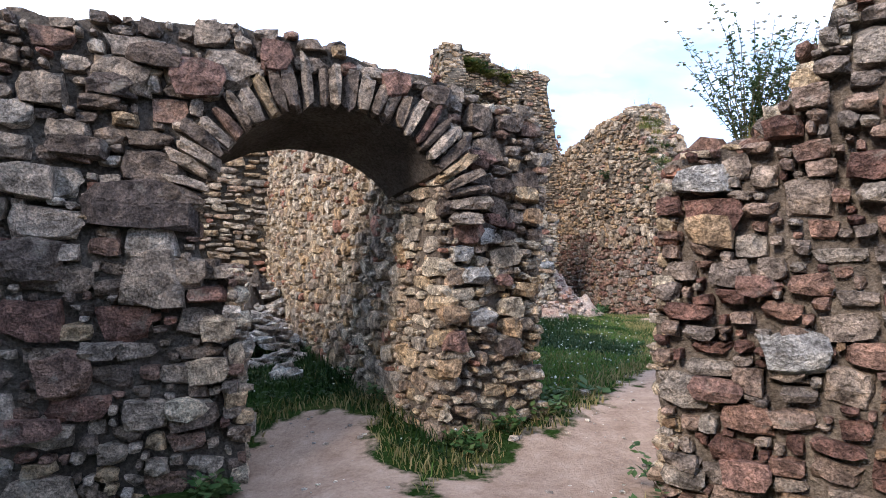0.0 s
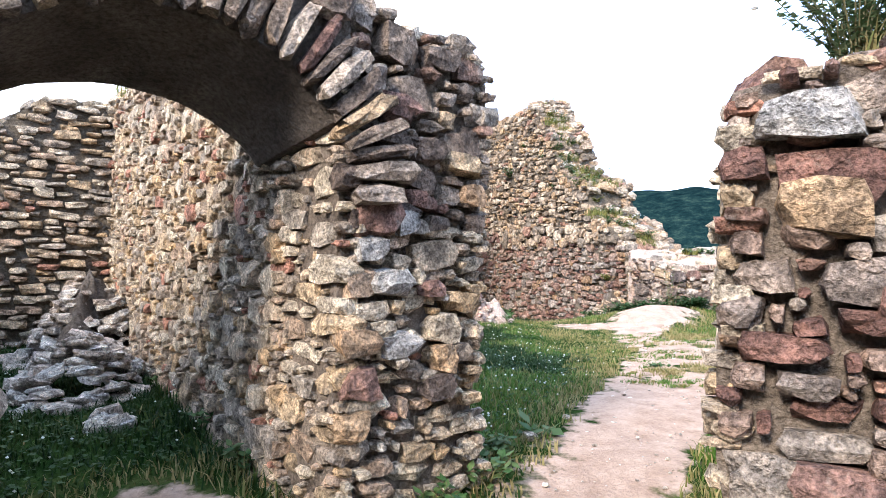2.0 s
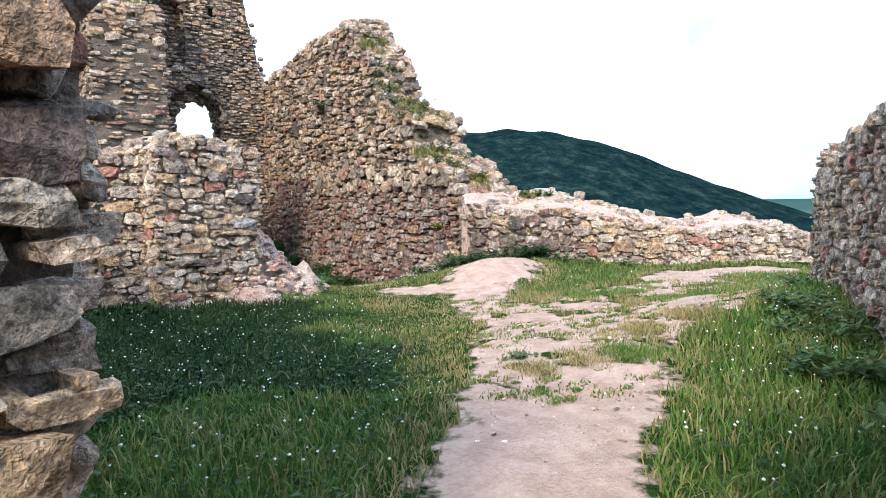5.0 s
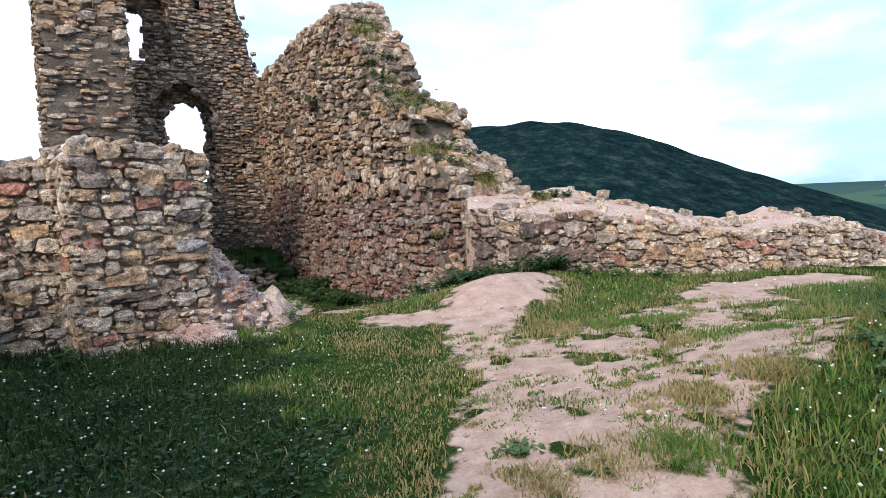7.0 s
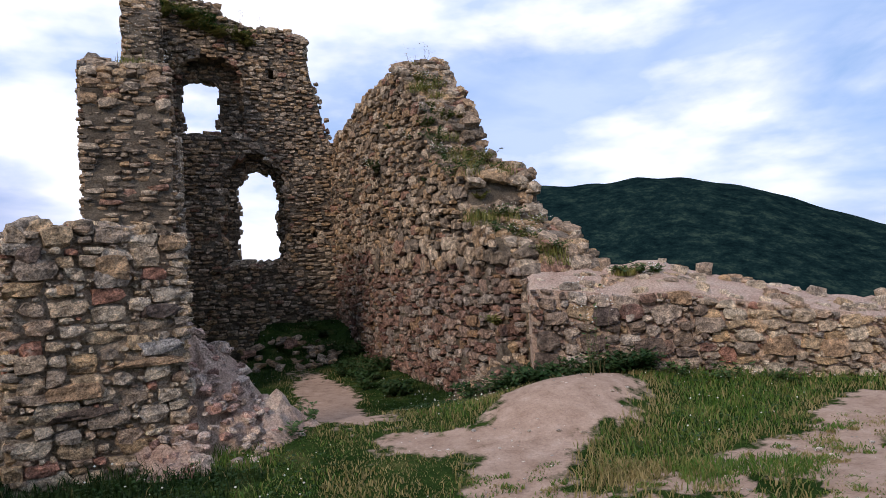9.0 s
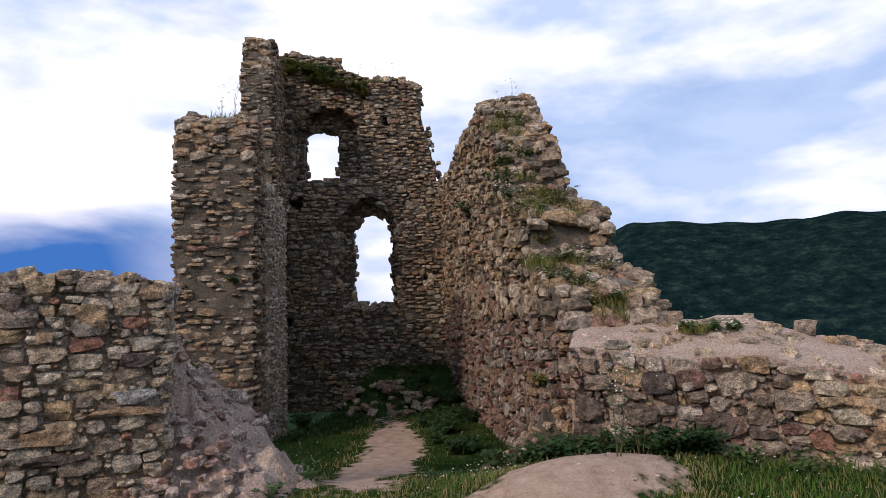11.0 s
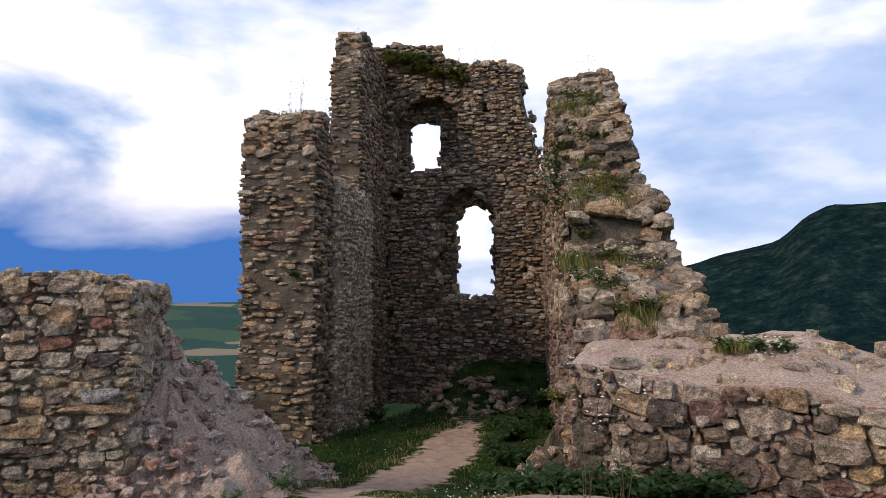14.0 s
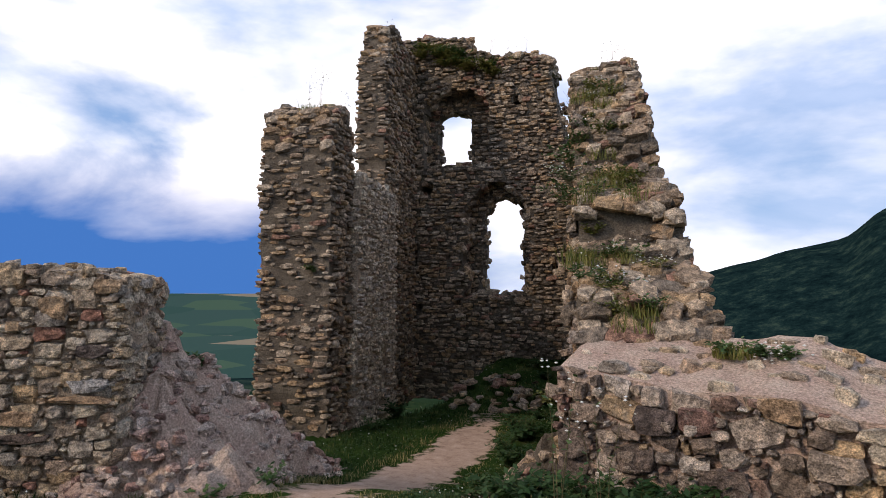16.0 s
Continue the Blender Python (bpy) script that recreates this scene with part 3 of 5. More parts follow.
room_left = Masonry("wall_room_left", (-4.7, 3.7), (-7.3, 9.6), 0.6, f_room_left, (-0.5, 3.6), BROWN, MORTAR_BROWN,
                    "brown rubble side wall of the roofless room", 0.2, 15, (-5.5, 6))
room_left.face([((0.2, 0.4), (0.12, 0.24), 60)])
room_left.edge((0.2, 0.35), 0.4)
room_left.finish(60)


def f_corner(u, z):
    top = np.interp(u, [0, 0.5, 0.7, 0.95, 1.35, 3], [1.92, 1.98, 2.2, 2.65, 3.1, 3.4]) + rag(u, 21, 0.05)
    return box_f(u, z, 0.0 + rag(z, 22, 0.03), 3.6, -0.5, top)


corner = Masonry("wall_corner", (1.25, 2.77), (3.5, 0.85), 1.7, f_corner, (-0.5, 3.6), RED, MORTAR_EARTH,
                 "reddish rubble wall stub with a broken stepped top", 0.12, 16, (1.5, 2.9), recess=0.07)
corner.face(RUBBLE, out=(-0.02, 0.04))
corner.now = WARM
corner.end(-1, RUBBLE, out=(-0.01, 0.06))
corner.now = RED
corner.face([((0.2, 0.4), (0.12, 0.24), 60)], back=True)
corner.edge((0.14, 0.26), 0.7, where=lambda u, z: u > 0.1)
for u, z, w, hh, m, k in ((0.30, 1.45, 0.26, 0.16, ORANGE, 6), (0.55, 1.15, 0.2, 0.1, MAROON, 2), (0.35, 0.55, 0.26, 0.12, MAROON, 9), (0.75, 0.8, 0.3, 0.2, LIGHT, 4), (0.25, 1.75, 0.28, 0.14, LIGHT, 7),
                      (0.5, 0.1, 0.24, 0.14, MAROON, 13)):
    corner.accent(u, z, w, hh, m, k)
corner.finish(520)


# unseen wall on the left, added to hold the sun off the arch wall
def f_unseen(u, z):
    return box_f(u, z, -0.3, 8.4, -0.9, 4.3 + rag(u, 61, 0.3))


unseen_wall = Masonry("wall_keep", (-5.2, -4.6), (-5.2, 3.4), 0.9, f_unseen, (-0.9, 7.0), BROWN, MORTAR_BROWN,
                    "unseen brown rubble wall added to shade the arch", 0.25, 62, (-5.2, 0))
unseen_wall.face([((0.25, 0.45), (0.14, 0.26), 60)])
unseen_wall.finish(40)


def f_rear(u, z):
    return box_f(u, z, -0.3, 9.5, -0.9, 3.6 + rag(u, 63, 0.2))


rear_wall = Masonry("wall_rear", (4.2, -4.7), (-5.0, -4.7), 0.7, f_rear, (-0.9, 4.2), BROWN, MORTAR_BROWN,
                    "plain brown rubble wall closing the yard", 0.25, 64, (0, -4.7))
rear_wall.face([((0.25, 0.45), (0.14, 0.26), 60)])
rear_wall.finish(40)


def f_side_far(u, z):
    top = np.interp(u, [0, 0.6, 3, 5.3], [1.5, 1.95, 2.2, 2.5]) + rag(u, 25, 0.12)
    return box_f(u, z, 0.0 + rag(z, 4, 0.08), 5.3, -0.5, top)


side_far = Masonry("wall_side_far", (10.3, 9.35), (6.3, 5.9), 0.7, f_side_far, (-0.5, 2.9), WARM, MORTAR_WARM,
                   "low pale rubble boundary wall with a ragged end", 0.15, 17, (7, 6.5))
side_far.face()
side_far.end(-1)
side_far.edge((0.2, 0.34), 0.6)
side_far.finish()


def f_side_near(u, z):
    return box_f(u, z, -0.1, 4.6, -0.5, 2.5 + rag(u, 26, 0.12))


side_near = Masonry("wall_side_near", (6.4, 5.98), (2.7, 3.3), 0.7, f_side_near, (-0.5, 2.9), WARM, MORTAR_WARM,
                    "pale rubble boundary wall above tall grass", 0.15, 18, (4, 4.5))
side_near.face()
side_near.edge((0.2, 0.34), 0.6)
side_near.finish(120)


def f_low_pier(u, z):
    top = np.interp(u, [0, 0.15, 0.8, 1.5, 1.7], [2.2, 2.36, 2.38, 2.3, 2.2]) + rag(u, 31, 0.04)
    return box_f(u, z, 0.0 + rag(z, 32, 0.03), 1.66 + rag(z, 33, 0.03), -0.6, top)


low_pier = Masonry("wall_low_pier", (1.58, 13.60), (3.13, 14.20), 1.2, f_low_pier, (-0.6, 2.7), WARM, MORTAR_WARM,
                   "squat masonry stub of tan and grey coursed stones", 0.11, 19, (2.6, 13.6), recess=0.055)
low_pier.face(BLOCKS, tilt=0.04, out=(-0.01, 0.04))
low_pier.end(-1, BLOCKS)
low_pier.end(1, BLOCKS)
low_pier.edge((0.15, 0.34), 0.85, where=lambda u, z: z > 2.0)
for u, z, w, hh, m, k in ((0.93, 1.95, 0.30, 0.22, ORANGE, 6), (1.53, 2.2, 0.26, 0.15, ORANGE, 9), (1.40, 1.47, 0.38, 0.12, DARK, 2), (1.36, 1.08, 0.38, 0.15, LIGHT, 4), (1.25, 0.93, 0.62, 0.07, ORANGE, 7),
                      (0.55, 0.72, 0.5, 0.16, ORANGE, 12), (0.5, 1.75, 0.16, 0.1, ORANGE, 3), (0.2, 2.1, 0.2, 0.16, DARK, 1), (0.62, 0.5, 0.6, 0.1, DARK, 8)):
    low_pier.accent(u, z, w, hh, m, k)
low_pier.finish(380)


def f_low_left(u, z):
    top = np.interp(u, [0, 3, 5, 6], [1.7, 2.05, 2.15, 2.15]) + rag(u, 35, 0.06)
    return box_f(u, z, -0.5, 5.75, -0.6, top)


low_left = Masonry("wall_low_left", (-4.0, 14.9), (1.7, 14.05), 0.9, f_low_left, (-0.6, 2.5), WARM, MORTAR_WARM,
                   "low rubble wall running away from the masonry stub", 0.15, 20, (1, 14))
low_left.face(BLOCKS)
low_left.edge((0.2, 0.36), 0.7)
low_left.finish()


def f_low_right(u, z):
    top = np.interp(u, [-0.4, 0.8, 1.75, 2.5, 3.2, 3.9, 4.8, 5.4, 6.2, 7.2, 8.7], [1.32, 1.2, 1.2, 1.05, 0.94, 0.84, 0.72, 0.62, 0.78, 0.64, 0.42]) + rag(u, 38, 0.035)
    return box_f(u, z, -0.4, 9.6, -0.8, top)


low_right = Masonry("wall_low_right", (8.2, 15.35), (14.8, 12.95), 1.4, f_low_right, (-0.8, 1.7), WARM, MORTAR_PINK,
                    "low curtain wall of tan rubble with a wide mortared top", 0.13, 21, (9.8, 14.2), lift=0.55, recess=0.075)
low_right.face(BLOCKS, tilt=0.1, out=(-0.015, 0.035), where=lambda u, z: u > 2.2)
low_right.now = BROWN
low_right.face(ROUGH, tilt=0.16, out=(-0.02, 0.07), where=lambda u, z: u <= 2.2)
low_right.now = WARM
low_right.edge((0.08, 0.18), 0.16, where=lambda u, z: z > 0.5)
for u, z, w, hh, m, k in ((1.79, 1.12, 0.34, 0.18, ORANGE, 6), (1.1, 0.95, 0.34, 0.2, MAROON, 2), (0.7, 0.9, 0.36, 0.24, DARK, 9), (0.5, 0.5, 0.34, 0.26, DARK, 4), (3.2, 0.35, 0.4, 0.25, ORANGE, 7), (4.0, 0.3, 0.4, 0.24, ORANGE, 3),
                      (2.9, 0.65, 0.24, 0.2, ORANGE, 8), (1.3, 0.4, 0.4, 0.25, DARK, 13)):
    low_right.accent(u, z, w, hh, m, k)
low_right.finish()


# tower: right-hand wall with its broken slope, left-hand wall, and the tall end wall in two leaves
SLOPE_U = [0, 1.5, 3.3, 4.6, 6.0, 7.0, 7.3, 7.76, 8.25, 8.75, 8.97, 9.6, 10.6, 10.78, 11.3, 12.15, 12.6]
SLOPE_Z = [6.0, 6.05, 6.4, 6.5, 6.5, 6.55, 6.4, 5.85, 5.25, 4.65, 4.0, 3.78, 3.38, 2.65, 2.35, 1.95, 1.55]


def f_tower_right(u, z):
    top = np.interp(u, SLOPE_U, SLOPE_Z) + rag(u, 41, 0.09)
    g = box_f(u, z, -0.2, 12.6, -1.4, top)
    return np.minimum(g, np.maximum(np.abs(u - 2.9) - 0.42, np.abs(z - 3.95) - 0.5))


tower_right = Masonry("wall_tower_right", (6.45, 28.6), (7.95, 16.2), 1.95, f_tower_right, (-1.4, 7.6), GREY, MORTAR_GREY,
                      "tall ruined tower side wall with a steep broken slope", 0.19, 22, (7.7, 18.5), 0.1, taper=0.44, lift=0.2, recess=0.075)
TOWER_STONES = [((0.26, 0.46), (0.13, 0.22), 14), ((0.16, 0.36), (0.07, 0.15), 100), ((0.09, 0.22), (0.045, 0.10), 330)]
# a bare mortared groove and patch in the upper face; a course of larger stones stands proud below it
tower_right.face(TOWER_STONES, out=(-0.06, 0.11), where=lambda u, z: z > 2.25 and not (abs(u - 5.5) < 0.22 and 4.0 < z < 5.9) and not (np.hypot((u - 5.6) / 1.5, (z - 3.5) / 0.75) < 1 and (u * 7.3 + z * 5.1) % 1 < 0.4))
tower_right.face([((0.24, 0.42), (0.22, 0.36), 60), ((0.12, 0.24), (0.1, 0.2), 120)], out=(0.04, 0.17), where=lambda u, z: 1.75 < z <= 2.25 and u > 4.5)
tower_right.now = RED
tower_right.face(TOWER_STONES, out=(-0.05, 0.08), where=lambda u, z: z <= 1.8 or (z <= 2.25 and u <= 4.5))
tower_right.now = GREY
tower_right.face([((0.25, 0.45), (0.14, 0.24), 40)], back=True)
tower_right.edge((0.16, 0.5), 0.9)
tower_right.finish()


def f_pillar(u, z):
    top = np.interp(u, [-0.2, 0.1, 0.35, 0.8, 1.1, 1.4], [5.1, 5.65, 6.1, 6.3, 6.1, 5.6]) + rag(u, 44, 0.08)
    return box_f(u, z, 0.0 + rag(z, 45, 0.06), 1.35 + rag(z, 46, 0.1), -4.5, top)


pillar = Masonry("wall_tower_pillar", (2.35, 20.5), (2.14, 21.86), 1.75, f_pillar, (-4.5, 6.7), GREY, MORTAR_GREY,
                 "tall rough pillar, the broken end of the tower side wall", 0.15, 23, (2.0, 20.4), 0.08, taper=0.06)
pillar.face(SLABS, out=(-0.03, 0.08))
pillar.face(SLABS, back=True)
pillar.end(-1, SLABS, out=(-0.04, 0.09))
pillar.end(1, [((0.25, 0.45), (0.14, 0.24), 40)])
pillar.edge((0.18, 0.4), 0.9, where=lambda u, z: z > 5.2)
pillar.finish()


def f_patch(u, z):
    top = np.interp(u, [0, 2.2, 2.9, 3.4], [4.85, 4.9, 4.8, 4.9]) + rag(u, 49, 0.03)
    g = box_f(u, z, 0.0, 3.2, -1.4, top)
    return np.minimum(g, arch_sd(u, z, 2.05, 0.33, 0.5, 0.45))


patch_wall = Masonry("wall_tower_left", (2.36, 21.82), (1.93, 25.0), 1.3, f_patch, (-1.4, 5.2), TAN, MORTAR_WARM,
                     "repaired pale stretch of tower wall with a low arched niche", 0.15, 26, (2.0, 22))
patch_wall.face(SLABS, out=(-0.02, 0.03))
patch_wall.edge((0.18, 0.4), 0.7)
patch_wall.finish()


def f_infill(u, z):
    return box_f(u, z, 1.5, 2.6, -1.4, 1.3)


infill = Masonry("wall_niche_back", (1.80, 21.74), (1.36, 24.9), 0.5, f_infill, (-1.4, 1.5), GREY, MORTAR_GREY,
                 "rubble back of the low arched niche", 0.2, 27)
infill.finish()


def f_tall(u, z):
    top = np.interp(u, [-0.2, 0.15, 0.5, 0.8, 1.0, 1.5, 3.7], [8.6, 8.95, 9.3, 9.95, 10.15, 10.05, 10.2]) + rag(u, 50, 0.07)
    return box_f(u, z, 0.0 + rag(z, 51, 0.09), 3.7, -1.4, top)


tall = Masonry("wall_tower_tall", (1.63, 24.9), (1.08, 28.6), 0.92, f_tall, (-1.4, 10.9), GREY, MORTAR_GREY,
               "highest corner of the ruined tower, weathered grey stones", 0.16, 28, (1.6, 25), 0.08)
tall.face(SLABS, out=(-0.03, 0.07))
tall.face([((0.25, 0.45), (0.14, 0.24), 40)], back=True)
tall.end(-1, SLABS, out=(-0.04, 0.09))
tall.edge((0.18, 0.4), 0.9, where=lambda u, z: z > 9)
tall.finish()


def f_end_inner(u, z):
    top = np.interp(u, [0, 0.6, 2.2, 2.6, 3.5, 4.6, 5.1, 5.3, 5.6, 5.75, 6.2], [11.0, 10.95, 10.75, 10.3, 10.05, 9.9, 9.6, 8.4, 7.2, 6.2, 5.7]) + rag(u, 47, 0.08)
    g = box_f(u, z, -0.1, 6.5, -1.4, top)
    g = np.minimum(g, arch_sd(u, z, 1.95, 1.16, 8.3, 0.75, 6.35))
    for uc, zc, hw, hh in ((0.9, 5.66, 0.28, 0.22), (0.46, 3.4, 0.13, 0.32), (4.08, 8.45, 0.16, 0.16), (5.3, 3.0, 0.15, 0.2), (0.6, 1.6, 0.14, 0.14), (2.0, 1.75, 0.13, 0.13)):
        g = np.minimum(g, np.maximum(np.abs(u - uc) - hw, np.abs(z - zc) - hh))
    return np.minimum(g, arch_sd(u, z, 3.33, 1.05 + 0.12 * np.sin(z * 4.3), 4.55, 1.25, 2.0 + 0.1 * np.sin(u * 5)))


def f_end_outer(u, z):
    top = np.interp(u, [0, 0.6, 2.2, 2.6, 3.5, 4.6, 5.1, 5.3, 5.6, 5.75, 6.2], [11.0, 10.95, 10.75, 10.3, 10.05, 9.9, 9.6, 8.4, 7.2, 6.2, 5.7]) + rag(u, 48, 0.08)
    g = box_f(u, z, -0.1, 6.5, -1.4, top)
    g = np.minimum(g, arch_sd(u, z, 1.68, 0.62, 8.15, 0.3, 6.55))
    return np.minimum(g, arch_sd(u, z, 3.44, 0.70 + 0.05 * np.sin(z * 3), 4.4, 0.98, 1.95 + 0.15 * np.sin(u * 4)))


end_inner = Masonry("wall_tower_end", (0.55, 28.6), (6.95, 28.6), 0.7, f_end_inner, (-1.4, 11.4), GREY, MORTAR_GREY,
                    "tall ruined tower end wall with two arched openings", 0.19, 24, (3.5, 28.6), 0.08)
end_inner.face(SLABS, out=(-0.03, 0.06))
end_inner.edge((0.2, 0.4), 0.6)
end_inner.finish()
end_outer = Masonry("wall_tower_end_outer", (0.55, 29.3), (6.95, 29.3), 0.6, f_end_outer, (-1.4, 11.4), GREY, MORTAR_GREY,
                    "outer leaf of the tower end wall", 0.17, 25, (3.5, 28.6), 0.05)
end_outer.face(SLABS, out=(-0.03, 0.05), where=lambda u, z: abs(u - 2.0) < 1.4 and z > 6.2 and z < 9.3 or abs(u - 3.3) < 1.4 and 1.8 < z < 6.0)
end_outer.edge((0.18, 0.36), 0.55)
end_outer.finish(120)


# ---- ground: one sheet to the horizon ----
def ground_sheet():
    cx, cy = 3.5, 9.0
    rings = list(np.arange(0.0, 24.0, 0.22)) + list(24.0 * 1.05 ** np.arange(0, 110))
    rings = [r for r in rings if r < 4700] + [4700]
    A = 640
    th = np.linspace(0, 2 * math.pi, A, endpoint=False)
    R, T = np.meshgrid(np.array(rings[1:]), th, indexing="ij")
    X, Y = np.append(cx + R * np.sin(T), cx), np.append(cy + R * np.cos(T), cy)
    Z = lay(X, Y)
    d = track(X, Y)
    near = np.hypot(X - cx, Y - cy) < 40
    Z = Z + np.where(near, np.array([noise.noise(Vector((x * 0.9, y * 0.9, 0))) * 0.05 + noise.noise(Vector((x * 3, y * 3, 4))) * 0.02 if n else 0
                                     for x, y, n in zip(X, Y, near)]), 0)
    n = len(rings) - 1
    faces = []
    for i in range(n - 1):
        for j in range(A):
            k = (j + 1) % A
            faces.append((i * A + j, (i + 1) * A + j, (i + 1) * A + k, i * A + k))
    c = n * A
    faces += [(c, j, (j + 1) % A) for j in range(A)]
    me = mesh_from("ground", np.stack((X, Y, Z), 1), [f[::-1] for f in faces])
    at = me.attributes.new("trodden", "FLOAT", "POINT")
    at.data.foreach_set("value", np.clip(0.5 - d / 0.9, 0, 1).astype(np.float32))
    me.shade_smooth()
    return me


def ground_material():
    m, n, l, b = nodes_of("meadow_and_earth")
    b.inputs["Specular IOR Level"].default_value = 0.0
    co = position(n)
    att = n.new("ShaderNodeAttribute")
    att.attribute_name = "trodden"
    mid = noise_node(n, l, co, 1.7, 6, 0.65)
    fine = noise_node(n, l, co, 30.0, 5, 0.7)
    patch = noise_node(n, l, co, 4.5, 4, 0.6)
    g = ramp(n, [(0.35, (0.014, 0.032, 0.008)), (0.55, (0.030, 0.055, 0.014)), (0.72, (0.11, 0.108, 0.04))])
    l.new(mid, g.inputs["Fac"])
    gg = ramp(n, [(0.3, (0.5, 0.5, 0.5)), (0.7, (1.4, 1.4, 1.4))])
    l.new(fine, gg.inputs["Fac"])
    grass = mixed(n, l, 1.0, g.outputs["Color"], gg.outputs["Color"], "MULTIPLY")
    e = ramp(n, [(0.3, (0.30, 0.21, 0.157)), (0.6, (0.42, 0.31, 0.24)), (0.8, (0.48, 0.375, 0.30))])
    l.new(patch, e.inputs["Fac"])
    ge = ramp(n, [(0.25, (0.75, 0.75, 0.75)), (0.75, (1.2, 1.2, 1.2))])
    l.new(fine, ge.inputs["Fac"])
    earth = mixed(n, l, 1.0, e.outputs["Color"], ge.outputs["Color"], "MULTIPLY")
    s = n.new("ShaderNodeMath")
    s.operation = "MULTIPLY_ADD"
    l.new(patch, s.inputs[0])
    s.inputs[1].default_value = 0.9
    l.new(att.outputs["Fac"], s.inputs[2])
    k = ramp(n, [(0.86, (0, 0, 0)), (1.0, (1, 1, 1))])
    l.new(s.outputs[0], k.inputs["Fac"])
    near = mixed(n, l, k.outputs["Color"], grass, earth)
    # far: woods and fields, by the height and lie of the land
    sep = n.new("ShaderNodeSeparateXYZ")
    l.new(co, sep.inputs[0])
    ln = n.new("ShaderNodeVectorMath")
    ln.operation = "LENGTH"
    l.new(co, ln.inputs[0])
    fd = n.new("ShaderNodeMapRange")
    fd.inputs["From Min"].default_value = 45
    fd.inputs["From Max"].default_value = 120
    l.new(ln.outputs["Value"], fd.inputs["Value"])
    # woods and fields are tinted bluish: distance haze put into their colours
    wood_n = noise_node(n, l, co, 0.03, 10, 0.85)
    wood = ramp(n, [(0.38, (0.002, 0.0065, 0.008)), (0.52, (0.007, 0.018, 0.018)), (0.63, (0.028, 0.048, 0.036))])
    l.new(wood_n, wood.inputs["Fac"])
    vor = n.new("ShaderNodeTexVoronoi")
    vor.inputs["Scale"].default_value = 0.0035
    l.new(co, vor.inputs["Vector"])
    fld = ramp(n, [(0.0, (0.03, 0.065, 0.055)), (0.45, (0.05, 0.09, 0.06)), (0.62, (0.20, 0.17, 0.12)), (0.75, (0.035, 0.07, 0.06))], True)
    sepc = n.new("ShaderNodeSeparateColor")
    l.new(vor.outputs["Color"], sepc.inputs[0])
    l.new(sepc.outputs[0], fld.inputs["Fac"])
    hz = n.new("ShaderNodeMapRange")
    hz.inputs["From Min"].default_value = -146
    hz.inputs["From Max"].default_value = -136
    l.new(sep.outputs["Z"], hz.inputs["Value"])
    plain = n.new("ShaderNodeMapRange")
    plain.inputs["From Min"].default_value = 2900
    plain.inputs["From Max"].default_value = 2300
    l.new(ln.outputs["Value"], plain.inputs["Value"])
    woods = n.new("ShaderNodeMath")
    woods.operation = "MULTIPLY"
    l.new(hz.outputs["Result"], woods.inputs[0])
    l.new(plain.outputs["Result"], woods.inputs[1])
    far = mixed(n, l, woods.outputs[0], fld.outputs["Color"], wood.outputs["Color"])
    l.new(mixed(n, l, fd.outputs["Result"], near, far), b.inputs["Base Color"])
    add_bump(n, l, b, fine, 0.8, 0.03)
    return m


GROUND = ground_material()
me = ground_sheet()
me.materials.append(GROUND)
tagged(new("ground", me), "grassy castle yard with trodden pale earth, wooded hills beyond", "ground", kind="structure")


# ---- plants ----
def leaf_material(name, stops, rough=0.6):
    m, n, l, b = nodes_of(name)
    b.inputs["Roughness"].default_value = rough
    geo = n.new("ShaderNodeNewGeometry")
    big = noise_node(n, l, geo.outputs["Position"], 1.1, 3, 0.6)
    s = n.new("ShaderNodeMath")
    s.operation = "MULTIPLY_ADD"
    l.new(geo.outputs["Random Per Island"], s.inputs[0])
    s.inputs[1].default_value = 0.55
    l.new(big, s.inputs[2])
    r = ramp(n, stops)
    l.new(s.outputs[0], r.inputs["Fac"])
    l.new(r.outputs["Color"], b.inputs["Base Color"])
    tr = n.new("ShaderNodeBsdfTranslucent")
    l.new(r.outputs["Color"], tr.inputs["Color"])
    mx = n.new("ShaderNodeMixShader")
    mx.inputs["Fac"].default_value = 0.3
    l.new(b.outputs["BSDF"], mx.inputs[1])
    l.new(tr.outputs["BSDF"], mx.inputs[2])
    l.new(mx.outputs["Shader"], n["Material Output"].inputs["Surface"])
    return m


GRASS = leaf_material("meadow_grass", [(0.35, (0.030, 0.078, 0.012)), (0.62, (0.064, 0.140, 0.021)), (0.86, (0.115, 0.185, 0.034)), (1.0, (0.20, 0.20, 0.065))])
# dark clover grass, also used where shade is put into the blade colour
LUSH_SHADED = leaf_material("clover_and_shaded_grass", [(0.35, (0.005, 0.018, 0.004)), (0.62, (0.011, 0.033, 0.007)), (0.86, (0.022, 0.053, 0.011)), (1.0, (0.05, 0.075, 0.02))])
STRAW = leaf_material("dry_grass", [(0.35, (0.07, 0.10, 0.025)), (0.6, (0.17, 0.16, 0.055)), (0.9, (0.32, 0.26, 0.12))])
# clover leaves, and tower weeds with the shade put into their leaf colour
CLOVER_SHADE = leaf_material("clover_and_shaded_weed_leaf", [(0.35, (0.010, 0.034, 0.009)), (0.65, (0.022, 0.058, 0.016)), (0.95, (0.05, 0.09, 0.03))])
LEAF = leaf_material("weed_leaves", [(0.35, (0.02, 0.055, 0.016)), (0.65, (0.045, 0.10, 0.028)), (0.95, (0.10, 0.15, 0.05))])
